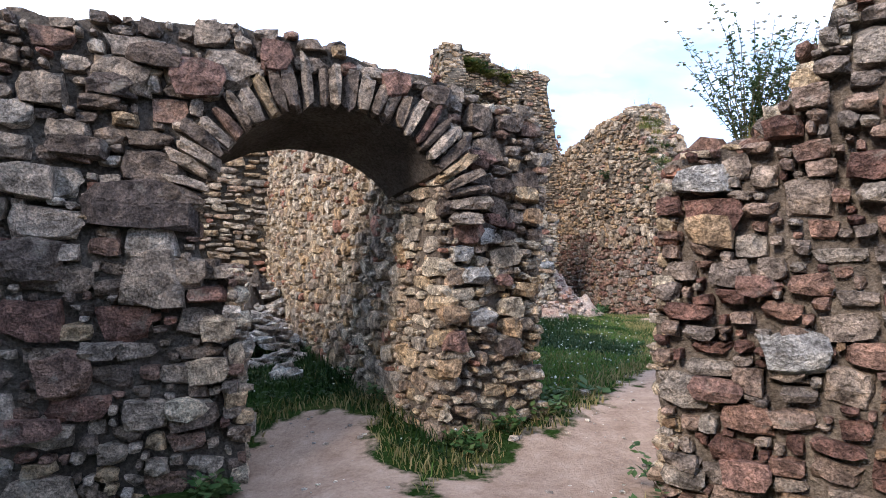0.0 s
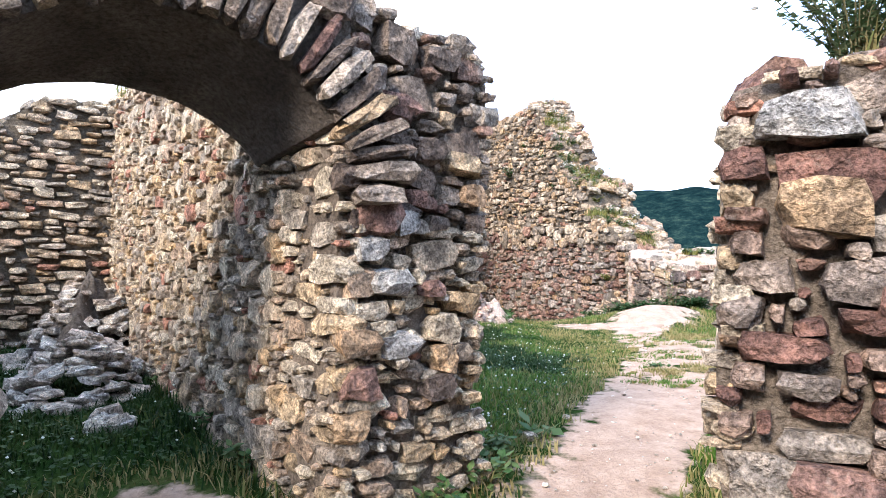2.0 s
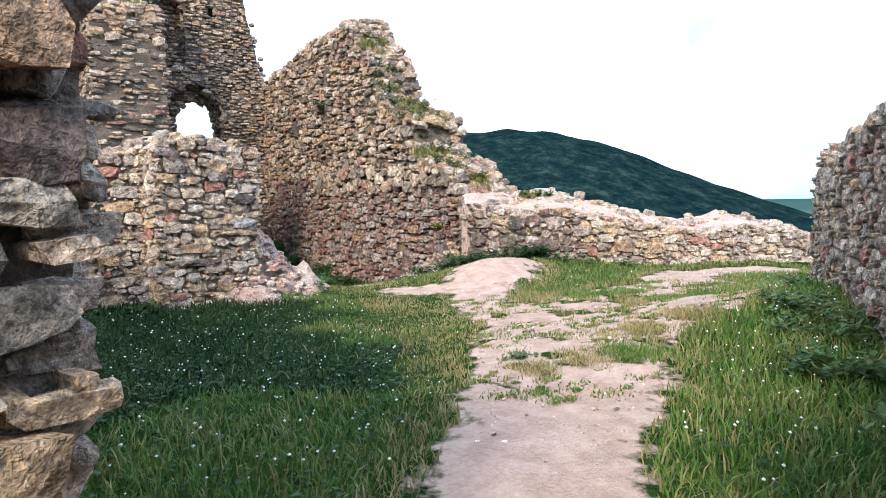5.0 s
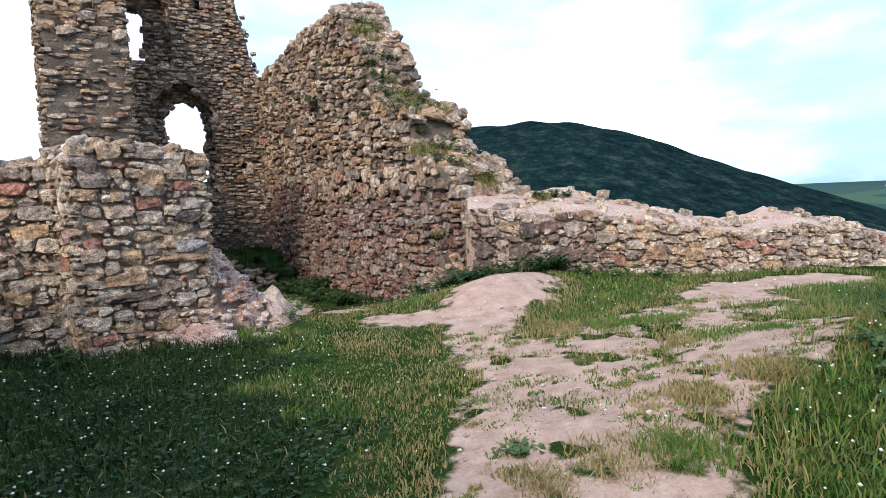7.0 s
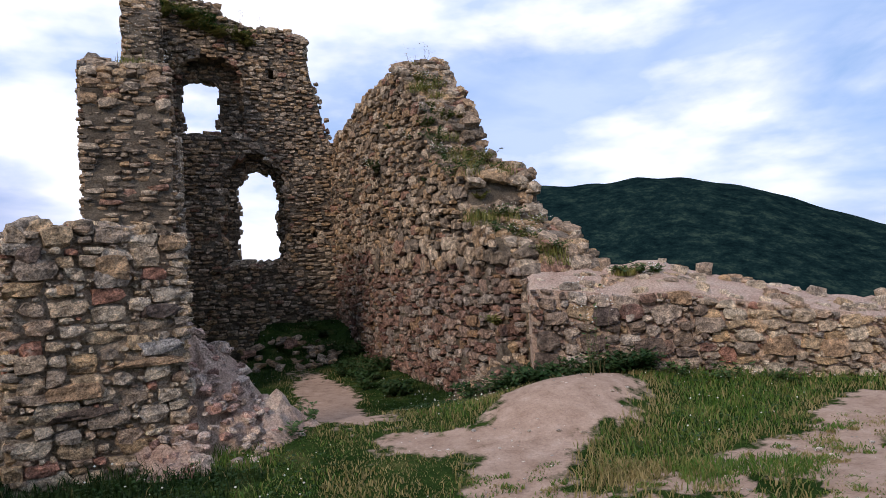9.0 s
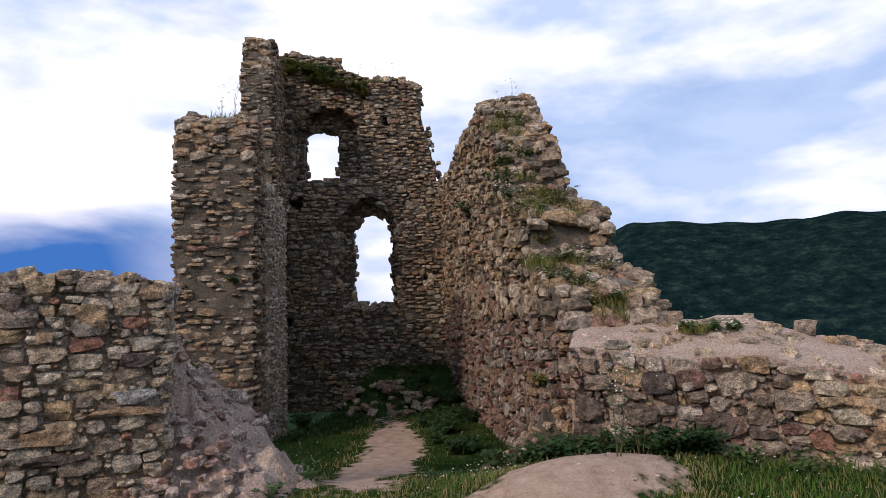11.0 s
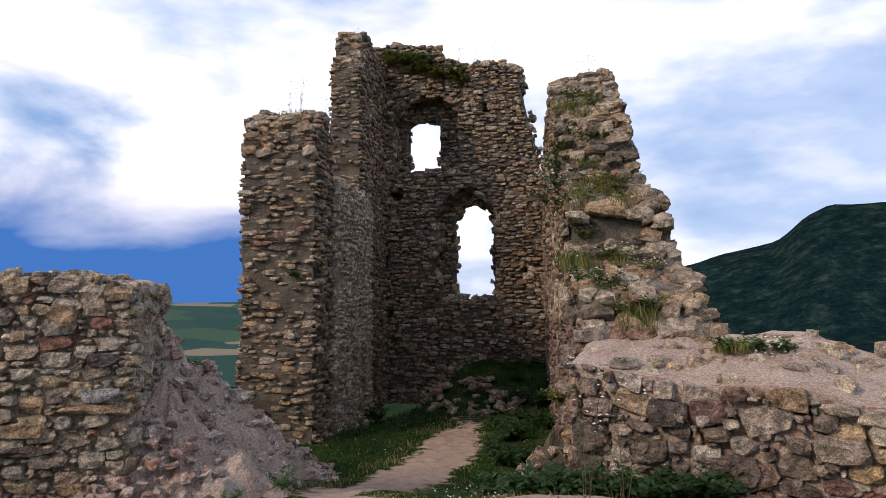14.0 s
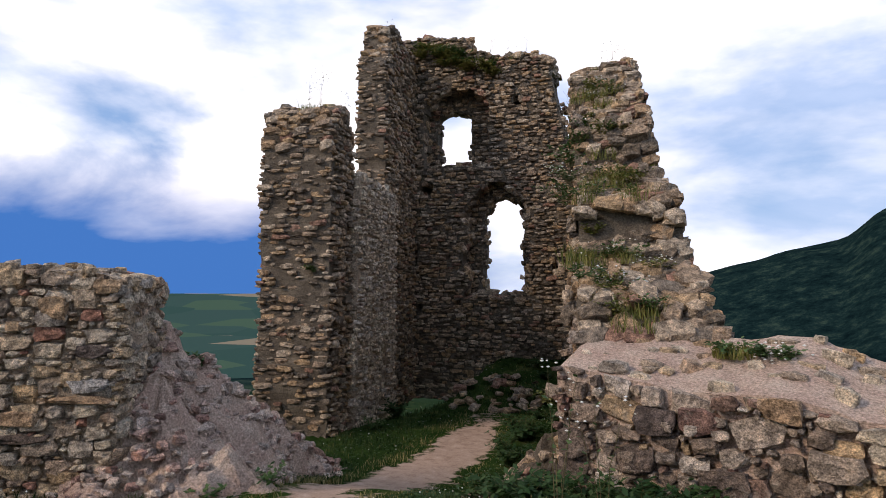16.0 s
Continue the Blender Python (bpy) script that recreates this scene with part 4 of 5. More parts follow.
MOSS = leaf_material("yellow_green_weeds", [(0.35, (0.06, 0.085, 0.02)), (0.65, (0.13, 0.15, 0.035)), (0.95, (0.24, 0.22, 0.07))])
SHRUB = leaf_material("pale_shrub_leaves", [(0.35, (0.05, 0.085, 0.035)), (0.65, (0.09, 0.14, 0.06)), (0.95, (0.16, 0.20, 0.10))])
PETAL = leaf_material("white_petals", [(0.3, (0.55, 0.56, 0.5)), (0.9, (0.8, 0.8, 0.76))])
STEM = leaf_material("plant_stems", [(0.3, (0.06, 0.075, 0.03)), (0.9, (0.16, 0.14, 0.07))])


def blades(P, H, W, rng, bend=0.5):
    """Tapered bent blades of grass, five corners each, as one mesh's corners and faces."""
    n = len(P)
    a = rng.uniform(0, 2 * math.pi, n)
    side = np.stack((np.cos(a), np.sin(a), 0 * a), 1)
    b = a + math.pi / 2 + rng.normal(0, 0.5, n)
    lean = np.stack((np.cos(b), np.sin(b), 0 * b), 1) * (rng.uniform(0.1, bend, n) * H)[:, None]
    up = np.stack((0 * H, 0 * H, H), 1)
    w = side * W[:, None]
    V = np.stack((P - w, P + w, P + up * 0.55 + lean * 0.35 - w * 0.7, P + up * 0.55 + lean * 0.35 + w * 0.7, P + up * (1 - 0.2 * bend) + lean), 1).reshape(-1, 3)
    k = np.arange(n)[:, None] * 5
    return V, [(q, q + 1, q + 3, q + 2) for q in k[:, 0]] + [(q + 2, q + 3, q + 4) for q in k[:, 0]]


def fast_mesh(name, V, F, material):
    me = mesh_from(name, V, F)
    me.materials.append(material)
    return me


WALLS = [((-4.86, 2.88), (0.03, 4.15), 0.95), ((0.0, 4.2), (0.92, 4.71), 0.78), ((-3.05, 11.0), (-0.36, 4.72), 0.7), ((1.25, 2.77), (3.5, 0.85), 1.7),
         ((10.3, 9.35), (6.3, 5.9), 0.7), ((6.4, 5.98), (2.7, 3.3), 0.7), ((1.58, 13.6), (3.13, 14.2), 1.2), ((-4.0, 14.9), (1.7, 14.05), 0.9),
         ((8.2, 15.35), (14.8, 12.95), 1.4), ((6.45, 28.6), (7.95, 16.2), 1.95), ((2.35, 20.5), (1.1, 28.6), 1.7), ((-7.6, 9.3), (-2.95, 11.1), 0.7)]
OPEN_U = {0: (3.5, 5.0)}


def wall_gap(x, y):
    """Distance to the nearest wall face; negative inside a wall."""
    best = 9 + 0 * x
    for i, (p, q, t) in enumerate(WALLS):
        L = math.hypot(q[0] - p[0], q[1] - p[1])
        d = ((q[0] - p[0]) / L, (q[1] - p[1]) / L)
        u = (x - p[0]) * d[0] + (y - p[1]) * d[1]
        w = -(x - p[0]) * d[1] + (y - p[1]) * d[0]
        du, dw = np.maximum(-u, u - L), np.maximum(-w, w - t)
        g = np.where((du < 0) & (dw < 0), np.maximum(du, dw), np.hypot(np.maximum(du, 0), np.maximum(dw, 0)))
        if i in OPEN_U:
            g = np.where((u > OPEN_U[i][0]) & (u < OPEN_U[i][1]) & (dw < 0.05), 1.0, g)
        best = np.minimum(best, g)
    return best


def meadow():
    rng = np.random.default_rng(77)
    n = 420000
    x, y = rng.uniform(-4.5, 14.5, n), rng.uniform(1.0, 17.5, n)
    m = rng.random(n) < 0.09
    x, y = np.where(m, rng.uniform(2.4, 7.6, n), x), np.where(m, rng.uniform(17.5, 28.4, n), y)
    d, g = track(x, y), wall_gap(x, y)
    keep = (g > 0.02) & (d > 0.03) & (rng.random(n) < np.where(d < 0.14, 0.5, 1.0))
    keep &= rng.random(n) < np.clip(1.05 - 0.05 * np.hypot(x - 4, y - 8), 0.35, 1)
    keep &= ~((x < -1.5) & (y < 4.4)) & ~((y < 3.4) & (x > 1.3)) & ~((x > 3.3) & (y < 5.4) & (x - y > 0.1 * x + 0.2))
    x, y, d, g = x[keep], y[keep], d[keep], g[keep]
    H = rng.uniform(0.05, 0.13, len(x)) + 0.16 * np.exp(-np.maximum(g, 0) / 0.22) * rng.random(len(x)) + 0.05 * (d > 0.8) * rng.random(len(x))
    H = np.where((np.abs(x - 4.0 - 0.2 * (y - 9)) < 0.9) & (y > 8.2), 0.6 * H, H)
    tall = (x > 2.5) & (y < 0.8 * x + 3.2) & (d > 0.1)
    H = H + tall * rng.uniform(0.0, 0.07, len(x))
    P = np.stack((x, y, lay(x, y) - 0.015), 1)
    W = rng.uniform(0.004, 0.009, len(x))
    lush_shaded = (x < 3.5 + 0.35 * np.sin(y * 2.1) + 0.3 * np.sin(y * 5.3)) & (y > 8.6 - 0.3 * np.sin(x * 2.7)) & (y < 17) & (d > 0.45)
    # room, pier foot and tower grass take it too: shade put into colour
    lush_shaded |= (y > 15.2) | ((x < -0.3) & (y > 4.3) & (y < 11.2)) | (np.hypot(x - 0.5, y - 4.4) < 0.95)
    dry = (rng.random(len(x)) < np.where(lush_shaded, 0.02, 0.10)) | ((d < 0.55) & (rng.random(len(x)) < np.clip(1.05 - 1.7 * np.maximum(d, 0), 0, 0.75))) | ((np.hypot((x - 5.6) / 1.3, (y - 11.8) / 1.5) < 1) & (rng.random(len(x)) < 0.6)) | ((np.abs(x - 4.0 - 0.2 * (y - 9)) < 0.55 + 0.2 * np.sin(y * 2.3)) & (y > 8.4) & (y < 13.4) & (rng.random(len(x)) < 0.65))
    dry &= ~(tall & (rng.random(len(x)) < 0.6))
    for nm, mat, sel in (("meadow_grass", GRASS, ~dry & ~lush_shaded), ("clover_and_shaded_meadow", LUSH_SHADED, ~dry & lush_shaded), ("dry_grass", STRAW, dry)):
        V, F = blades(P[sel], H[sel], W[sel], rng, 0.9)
        tagged(new(nm, fast_mesh(nm, V, F, mat)), "short meadow grass over the castle yard" if mat is GRASS else "dark grass with white clover, its colour also holding the shade by the walls" if mat is LUSH_SHADED else "straw-coloured dry grass beside the trodden path", "grass", kind="stuff")
    # clover leaves low in the sward and white heads above
    m = (~dry) & (d > 0.35) & (rng.random(len(x)) < np.where(lush_shaded, 0.3, 0.11))
    C = P[m]
    C[:, 2] += rng.uniform(0.03, 0.09, len(C))
    a = rng.uniform(0, 6.28, len(C))
    s = rng.uniform(0.012, 0.028, len(C))
    q = [np.stack((np.cos(a + k * 1.571), np.sin(a + k * 1.571), rng.uniform(-0.3, 0.5, len(C))), 1) * s[:, None] + C for k in range(4)]
    V = np.stack(q, 1).reshape(-1, 3)
    tagged(new("clover_leaves", fast_mesh("clover_leaves", V, [(i, i + 1, i + 2, i + 3) for i in range(0, len(V), 4)], CLOVER_SHADE)), "low clover leaves among the grass", "clover", kind="stuff")
    m = (~dry) & (d > 0.25) & (rng.random(len(x)) < 0.012)
    C = P[m]
    C[:, 2] += H[m] * 0.9 + 0.02
    s = rng.uniform(0.007, 0.015, len(C))
    o = np.array(((1, 0, 0), (0, 1, 0), (-1, 0, 0), (0, -1, 0), (0, 0, 0.8), (0, 0, -0.8)))
    V = (C[:, None, :] + o[None] * s[:, None, None]).reshape(-1, 3)
    F = [(i + p, i + r, i + t) for i in range(0, len(V), 6) for p, r, t in ((0, 1, 4), (1, 2, 4), (2, 3, 4), (3, 0, 4), (1, 0, 5), (2, 1, 5), (3, 2, 5), (0, 3, 5))]
    tagged(new("clover_flowers", fast_mesh("clover_flowers", V, F, PETAL)), "small white clover heads in the grass", "flowers", kind="stuff")


def tube(V, F, pts, r0, r1):
    """A tapering four-sided stem along the points."""
    base, n = len(V), len(pts)
    for i, p in enumerate(pts):
        r = r0 + (r1 - r0) * i / (n - 1)
        V += [(p[0] + r, p[1], p[2]), (p[0], p[1] + r, p[2]), (p[0] - r, p[1], p[2]), (p[0], p[1] - r, p[2])]
    for i in range(n - 1):
        for k in range(4):
            a, b = base + i * 4 + k, base + i * 4 + (k + 1) % 4
            F.append((a, b, b + 4, a + 4))


def plant(name, at, height, spread, stems, leaves, size, seed, label, category, leaf=None, heads=0, droop=0.0, lean=(0, 0)):
    """A weed or shrub: thin stems from one root, folded leaves along them, and flower heads if it has any."""
    rng = np.random.default_rng(seed)
    root = tagged(new(name), label, category, group=name + "s of the ruin")
    root.location = at
    V, F, LV, LF, HV, HF = [], [], [], [], [], []
    for _ in range(stems):
        a, t = rng.uniform(0, 6.28), rng.uniform(0.2, 1.0)
        L = height * rng.uniform(0.55, 1.05)
        out = np.array((math.cos(a), math.sin(a), 0)) * spread * t + np.array((*lean, 0.0))
        pts = [np.array((0.02 * math.cos(a), 0.02 * math.sin(a), -0.03)) + out * s ** 1.3 + np.array((0, 0, L * (s - droop * s * s))) + rng.normal(0, 0.012, 3) * (s > 0) for s in np.linspace(0, 1, 6)]
        tube(V, F, pts, 0.003 + 0.002 * height, 0.0015)
        for _ in range(leaves):
            s = rng.uniform(0.15, 1.0)
            i = min(int(s * 5), 4)
            p = pts[i] + (pts[i + 1] - pts[i]) * (s * 5 - i)
            b, z = rng.uniform(0, 6.28), rng.uniform(-0.5, 0.7)
            u = np.array((math.cos(b), math.sin(b), z)) * size * rng.uniform(0.6, 1.3)
            v = np.array((-math.sin(b), math.cos(b), rng.uniform(-0.4, 0.4))) * size * 0.32
            k = len(LV)
            LV += [p, p + u * 0.5 + v, p + u, p + u * 0.5 - v]
            LF += [(k, k + 1, k + 2), (k, k + 2, k + 3)]
        if heads:
            for _ in range(heads):
                p = pts[-1] + rng.normal(0, 0.02 + 0.012 * heads, 3) * (heads > 1)
                k, s = len(HV), rng.uniform(0.010, 0.020)
                HV += [p + s * np.array(o) for o in ((1, 0, 0), (0, 1, 0), (-1, 0, 0), (0, -1, 0), (0, 0, 0.6), (0, 0, -0.6))]
                HF += [(k + i, k + j, k + t) for i, j, t in ((0, 1, 4), (1, 2, 4), (2, 3, 4), (3, 0, 4), (1, 0, 5), (2, 1, 5), (3, 2, 5), (0, 3, 5))]
    tagged(part("stalk", fast_mesh("stalk", V, F, STEM), None, root), kind="stuff")
    if LV:
        tagged(part("foliage", fast_mesh("foliage", LV, LF, leaf or LEAF), None, root), kind="stuff")
    if HV:
        tagged(part("blossom", fast_mesh("blossom", HV, HF, PETAL), None, root, "small white flower heads"), kind="stuff")
    return root


def tuft(at, radius, height, count, seed, label, mat=None, name="grass_tuft"):
    rng = np.random.default_rng(seed)
    a, r = rng.uniform(0, 6.28, count), radius * np.sqrt(rng.random(count))
    P = np.stack((r * np.cos(a), r * np.sin(a), np.full(count, -0.04)), 1)
    V, F = blades(P, height * rng.uniform(0.5, 1.1, count), rng.uniform(0.004, 0.008, count), rng, 0.9)
    ob = tagged(new(name, fast_mesh(name, V, F, mat or GRASS)), label, "grass")
    ob.location = at
    return ob


# ---- rubble ----
def rubble(name, centre, rx, ry, height, count, sizes, seed, material, label, flat=0.5, heap=None):
    """A fallen heap: each stone is a part, resting on the ones below."""
    rng = np.random.default_rng(seed)
    cx, cy = centre
    if heap:
        n, A = 30, 84
        V, F = [], []
        for i in range(n + 1):
            s = i / n
            for j in range(A):
                a = 6.283 * j / A
                k = 1 + 0.18 * math.sin(a * 3 + seed) + 0.1 * math.sin(a * 7)
                x, y = cx + rx * s * k * math.cos(a), cy + ry * s * k * math.sin(a)
                z = float(lay(x, y)) - 0.06 + height * max(0, 1 - s) ** 1.4 + (0.30 * noise.noise(Vector((x * 2.3, y * 2.3, seed))) + 0.16 * noise.noise(Vector((x * 6, y * 6, seed)))) * min(1, 3 * (1 - s)) + 0.06 * noise.noise(Vector((x * 15, y * 15, seed)))
                V.append((x, y, z))
        for i in range(n):
            for j in range(A):
                F.append((i * A + j, (i + 1) * A + j, (i + 1) * A + (j + 1) % A, i * A + (j + 1) % A))
        root = new(name, fast_mesh(name, V, F, heap))
    else:
        root = new(name)
    tagged(root, label, "rubble")
    data = {}
    for _ in range(count):
        a, s = rng.uniform(0, 6.28), math.sqrt(rng.random())
        x, y = cx + rx * s * math.cos(a), cy + ry * s * math.sin(a)
        L = rng.uniform(*sizes)
        z = float(lay(x, y)) + height * max(0, 1 - s) ** (1.4 if heap else 0.9) + (-0.02 if heap else L * 0.1)
        k = int(rng.integers(len(SHAPES)))
        if k not in data:
            data[k] = fast_mesh("stone", *SHAPES[k], material)
        ob = new("stone", data[k])
        ob.parent = root
        ob.matrix_basis = pose(x, y, z, rng.normal(0, 14), rng.normal(0, 14), rng.uniform(0, 360)) @ Matrix.Diagonal((L, L * rng.uniform(0.6, 0.9), L * flat * rng.uniform(0.6, 1.2), 1))
    return root


PINK = stone_material("pinkish_broken_stone", [(0.0, (0.46, 0.35, 0.295)), (0.25, (0.52, 0.43, 0.365)), (0.5, (0.42, 0.28, 0.23)), (0.7, (0.50, 0.40, 0.34)), (0.88, (0.36, 0.22, 0.18))])
PALE = stone_material("pale_fallen_stone", [(0.0, (0.50, 0.44, 0.38)), (0.25, (0.58, 0.53, 0.47)), (0.5, (0.46, 0.39, 0.33)), (0.75, (0.62, 0.58, 0.53))])
rubble("rubble_pile", (-2.35, 7.7), 0.6, 0.9, 0.6, 130, (0.1, 0.28), 5, PALE, "heap of pale flat stones fallen in the room", 0.35)
rubble("rubble_pile", (-2.9, 9.6), 0.9, 0.9, 1.3, 170, (0.12, 0.3), 6, PALE, "bank of fallen stones against the room's end wall", 0.4, MORTAR_BROWN)
rubble("fallen_stones", (-1.67, 6.38), 0.18, 0.16, 0.12, 7, (0.14, 0.22), 7, PALE, "a few pale blocks lying in dark grass", 0.7)
rubble("rubble_mound", (3.05, 14.95), 1.35, 1.3, 1.5, 420, (0.05, 0.2), 8, PINK, "pinkish crumbled mortar and stones slumped beside the wall stub", 0.6, MORTAR_PINK)


def rubble_ridge(name, a, b, za, zb, left, right, count, sizes, seed, material, heap, label):
    """A ruined wall line buried in its own debris: a crest falling from a to b, with loose stones on it."""
    rng = np.random.default_rng(seed)
    n, A = 44, 40
    dx, dy = b[0] - a[0], b[1] - a[1]
    L = math.hypot(dx, dy)
    ex, ey = dy / L, -dx / L

    def at(s, v):
        wide = (right if v > 0 else left) * (1 - 0.35 * s) * (1 + 0.2 * math.sin(s * 9 + seed))
        x, y = a[0] + dx * s + ex * v * wide, a[1] + dy * s + ey * v * wide
        low = float(lay(x, y)) - 0.08
        crest = za + (zb - za) * s
        rough = 0.34 * noise.noise(Vector((x * 2.1, y * 2.1, seed))) + 0.2 * noise.noise(Vector((x * 5.5, y * 5.5, seed)))
        k = 1 - abs(v) ** 1.5
        if v > 0:
            k *= min(1.0, s * L / 1.1) ** min(1.0, 2.5 * v)
        return x, y, low + max(crest - low, 0) * k + rough * min(1, 4 * (1 - abs(v)), 4 * (1 - s) + 0.1) + 0.05 * noise.noise(Vector((x * 15, y * 15, seed)))

    V = [at(i / n, -1 + 2 * j / A) for i in range(n + 1) for j in range(A + 1)]
    F = [(i * (A + 1) + j, (i + 1) * (A + 1) + j, (i + 1) * (A + 1) + j + 1, i * (A + 1) + j + 1) for i in range(n) for j in range(A)]
    root = tagged(new(name, fast_mesh(name, V, F, heap)), label, "rubble")
    data = {}
    for _ in range(count):
        x, y, z = at(rng.random(), float(np.clip(rng.normal(0.2, 0.45), -0.95, 0.95)))
        S, k = sizes[0] + (sizes[1] - sizes[0]) * rng.random() ** 2.2, int(rng.integers(len(SHAPES)))
        if k not in data:
            data[k] = fast_mesh("stone", *SHAPES[k], material)
        ob = new("stone", data[k])
        ob.parent = root
        ob.matrix_basis = pose(x, y, z, rng.normal(0, 16), rng.normal(0, 16), rng.uniform(0, 360)) @ Matrix.Diagonal((S, S * rng.uniform(0.6, 0.9), S * rng.uniform(0.35, 0.7), 1))
    return root


rubble_ridge("rubble_ridge", (2.7, 14.95), (2.7, 18.6), 1.85, -0.6, 1.1, 1.5, 620, (0.06, 0.28), 31, PINK, MORTAR_PINK, "sloping bank of pinkish mortar and stones behind the wall stub")
rubble("rubble_slope", (7.75, 16.3), 1.15, 1.0, 0.95, 200, (0.09, 0.26), 9, GREY, "stony bank where the tower wall has crumbled", 0.6, MORTAR_GREY)
rubble("rubble_slope", (8.55, 15.7), 0.9, 0.7, 1.25, 120, (0.1, 0.28), 10, BROWN, "stones slumped at the corner of the low wall", 0.6, MORTAR_EARTH)
rubble("scattered_stones", (4.6, 25.6), 1.6, 1.3, 0.35, 60, (0.12, 0.4), 12, GREY, "stones scattered over the tower floor", 0.45)


def single_stone(x, y, size, seed, label):
    V, F = SHAPES[seed]
    ob = tagged(new("loose_stone", fast_mesh("loose_stone", V * np.array((size, size * 0.75, size * 0.55)), F, PALE)), label, "stone")
    ob.location = (x, y, float(lay(x, y)) + size * 0.18)
    ob.rotation_euler = (0.1, 0.05, seed)
    return ob


single_stone(7.2, 8.75, 0.17, 3, "pale loose stone lying in the grass")
single_stone(0.62, 4.25, 0.11, 4, "small white stone at the foot of the pier")
single_stone(1.55, 5.55, 0.12, 5, "flat white stone beside the path")
single_stone(2.1, 6.1, 0.08, 6, "small grey stone on the path")

# pebbles over the trodden earth
rng = np.random.default_rng(91)
px, py = rng.uniform(-1.5, 13, 9000), rng.uniform(-1, 15, 9000)
sel = (track(px, py) < -0.05) & (wall_gap(px, py) > 0.1)
px, py = px[sel], py[sel]
V, F, base = [], [], 0
for x, y, s in zip(px, py, 0.008 + 0.03 * rng.random(len(px)) ** 4):
    v, f = SHAPES[int(rng.integers(len(SHAPES)))]
    V.append(v * np.array((s * 1.4, s, s * 0.7)) + np.array((x, y, float(lay(x, y)) + s * 0.12)))
    F.append(f + base)
    base += len(v)
tagged(new("pebbles", fast_mesh("pebbles", np.concatenate(V), np.concatenate(F), PALE)), "small pebbles strewn over the trodden earth", "pebbles", kind="stuff")

meadow()

# weeds on the ground
W_LABEL = "dark green weed growing at the foot of the wall"
for i, (x, y, h, s) in enumerate([(0.2, 4.1, 0.25, 0.25), (0.55, 4.4, 0.3, 0.25), (0.95, 4.75, 0.3, 0.25), (1.15, 5.15, 0.28, 0.2), (1.2, 2.5, 0.45, 0.3), (1.55, 3.4, 0.4, 0.3),
                                 (-0.5, 5.2, 0.3, 0.25), (-0.8, 6.0, 0.35, 0.3), (-1.1, 6.9, 0.3, 0.3), (-1.5, 7.8, 0.35, 0.3), (-1.6, 3.55, 0.3, 0.25), (1.4, 13.4, 0.3, 0.3),
                                 (0.6, 13.8, 0.3, 0.3), (9.6, 14.4, 0.35, 0.35), (10.2, 14.2, 0.4, 0.4), (10.9, 13.95, 0.35, 0.35), (8.9, 14.75, 0.4, 0.35), (7.0, 16.0, 0.4, 0.35),
                                 (6.9, 16.8, 0.35, 0.3), (4.4, 15.2, 0.4, 0.3), (4.1, 14.5, 0.35, 0.3), (6.2, 6.2, 0.5, 0.4), (7.4, 7.2, 0.5, 0.4), (5.0, 5.4, 0.5, 0.4), (9.0, 8.75, 0.35, 0.25),
                                 (4.53, 8.63, 0.1, 0.2), (2.9, 21.5, 0.5, 0.4), (6.4, 24.0, 0.5, 0.5), (3.0, 26.5, 0.5, 0.5), (5.3, 27.5, 0.5, 0.5)]):
    plant("weed", (x, y, float(lay(x, y))), h, s, 16, 12, 0.07, 200 + i, W_LABEL, "weed", droop=0.3)
plant("broad_leaved_weed", (1.6, 5.63, float(lay(1.6, 5.63))), 0.16, 0.22, 7, 4, 0.16, 240, "broad-leaved pale green weed beside the path", "weed", droop=0.4)

# shrubs and weeds rooted in the masonry
plant("shrub", (1.80, 2.78, 1.95), 0.85, 0.42, 34, 60, 0.03, 301, "leafy flowering shrub rooted on the broken wall top", "shrub", heads=3, lean=(0.05, 0.1), leaf=SHRUB)
plant("shrub", (2.02, 2.85, 1.95), 0.7, 0.5, 38, 70, 0.033, 302, "dense green shrub on the wall stub", "shrub", leaf=SHRUB)
tuft((1.9, 2.68, 2.02), 0.16, 0.2, 90, 303, "hanging dry grass on the wall stub", STRAW)
for i, (x, y, z, s, h) in enumerate([(7.9, 21.8, 6.66, 0.3, 0.22), (7.7, 22.2, 6.6, 0.3, 0.25), (7.6, 22.9, 6.55, 0.35, 0.22), (0.95, 26.4, 10.0, 0.3, 0.25), (1.3, 28.9, 10.5, 0.5, 0.3), (2.4, 28.9, 10.3, 0.5, 0.35),
                                     (3.3, 28.9, 9.95, 0.4, 0.25), (4.6, 28.9, 9.85, 0.4, 0.25), (1.6, 21.1, 6.25, 0.45, 0.25), (9.64, 15.79, 1.5, 0.22, 0.2),
                                     (-4.0, 3.8, 3.1, 0.3, 0.25), (-2.5, 10.9, 3.6, 0.5, 0.3), (-4.5, 10.6, 3.8, 0.5, 0.4), (0.5, 14.5, 2.15, 0.3, 0.2), (-0.5, 14.8, 2.05, 0.4, 0.3)]):
    tuft((x, y, z), s, h, 260, 320 + i, "grass tuft growing on the ruined wall top", MOSS)
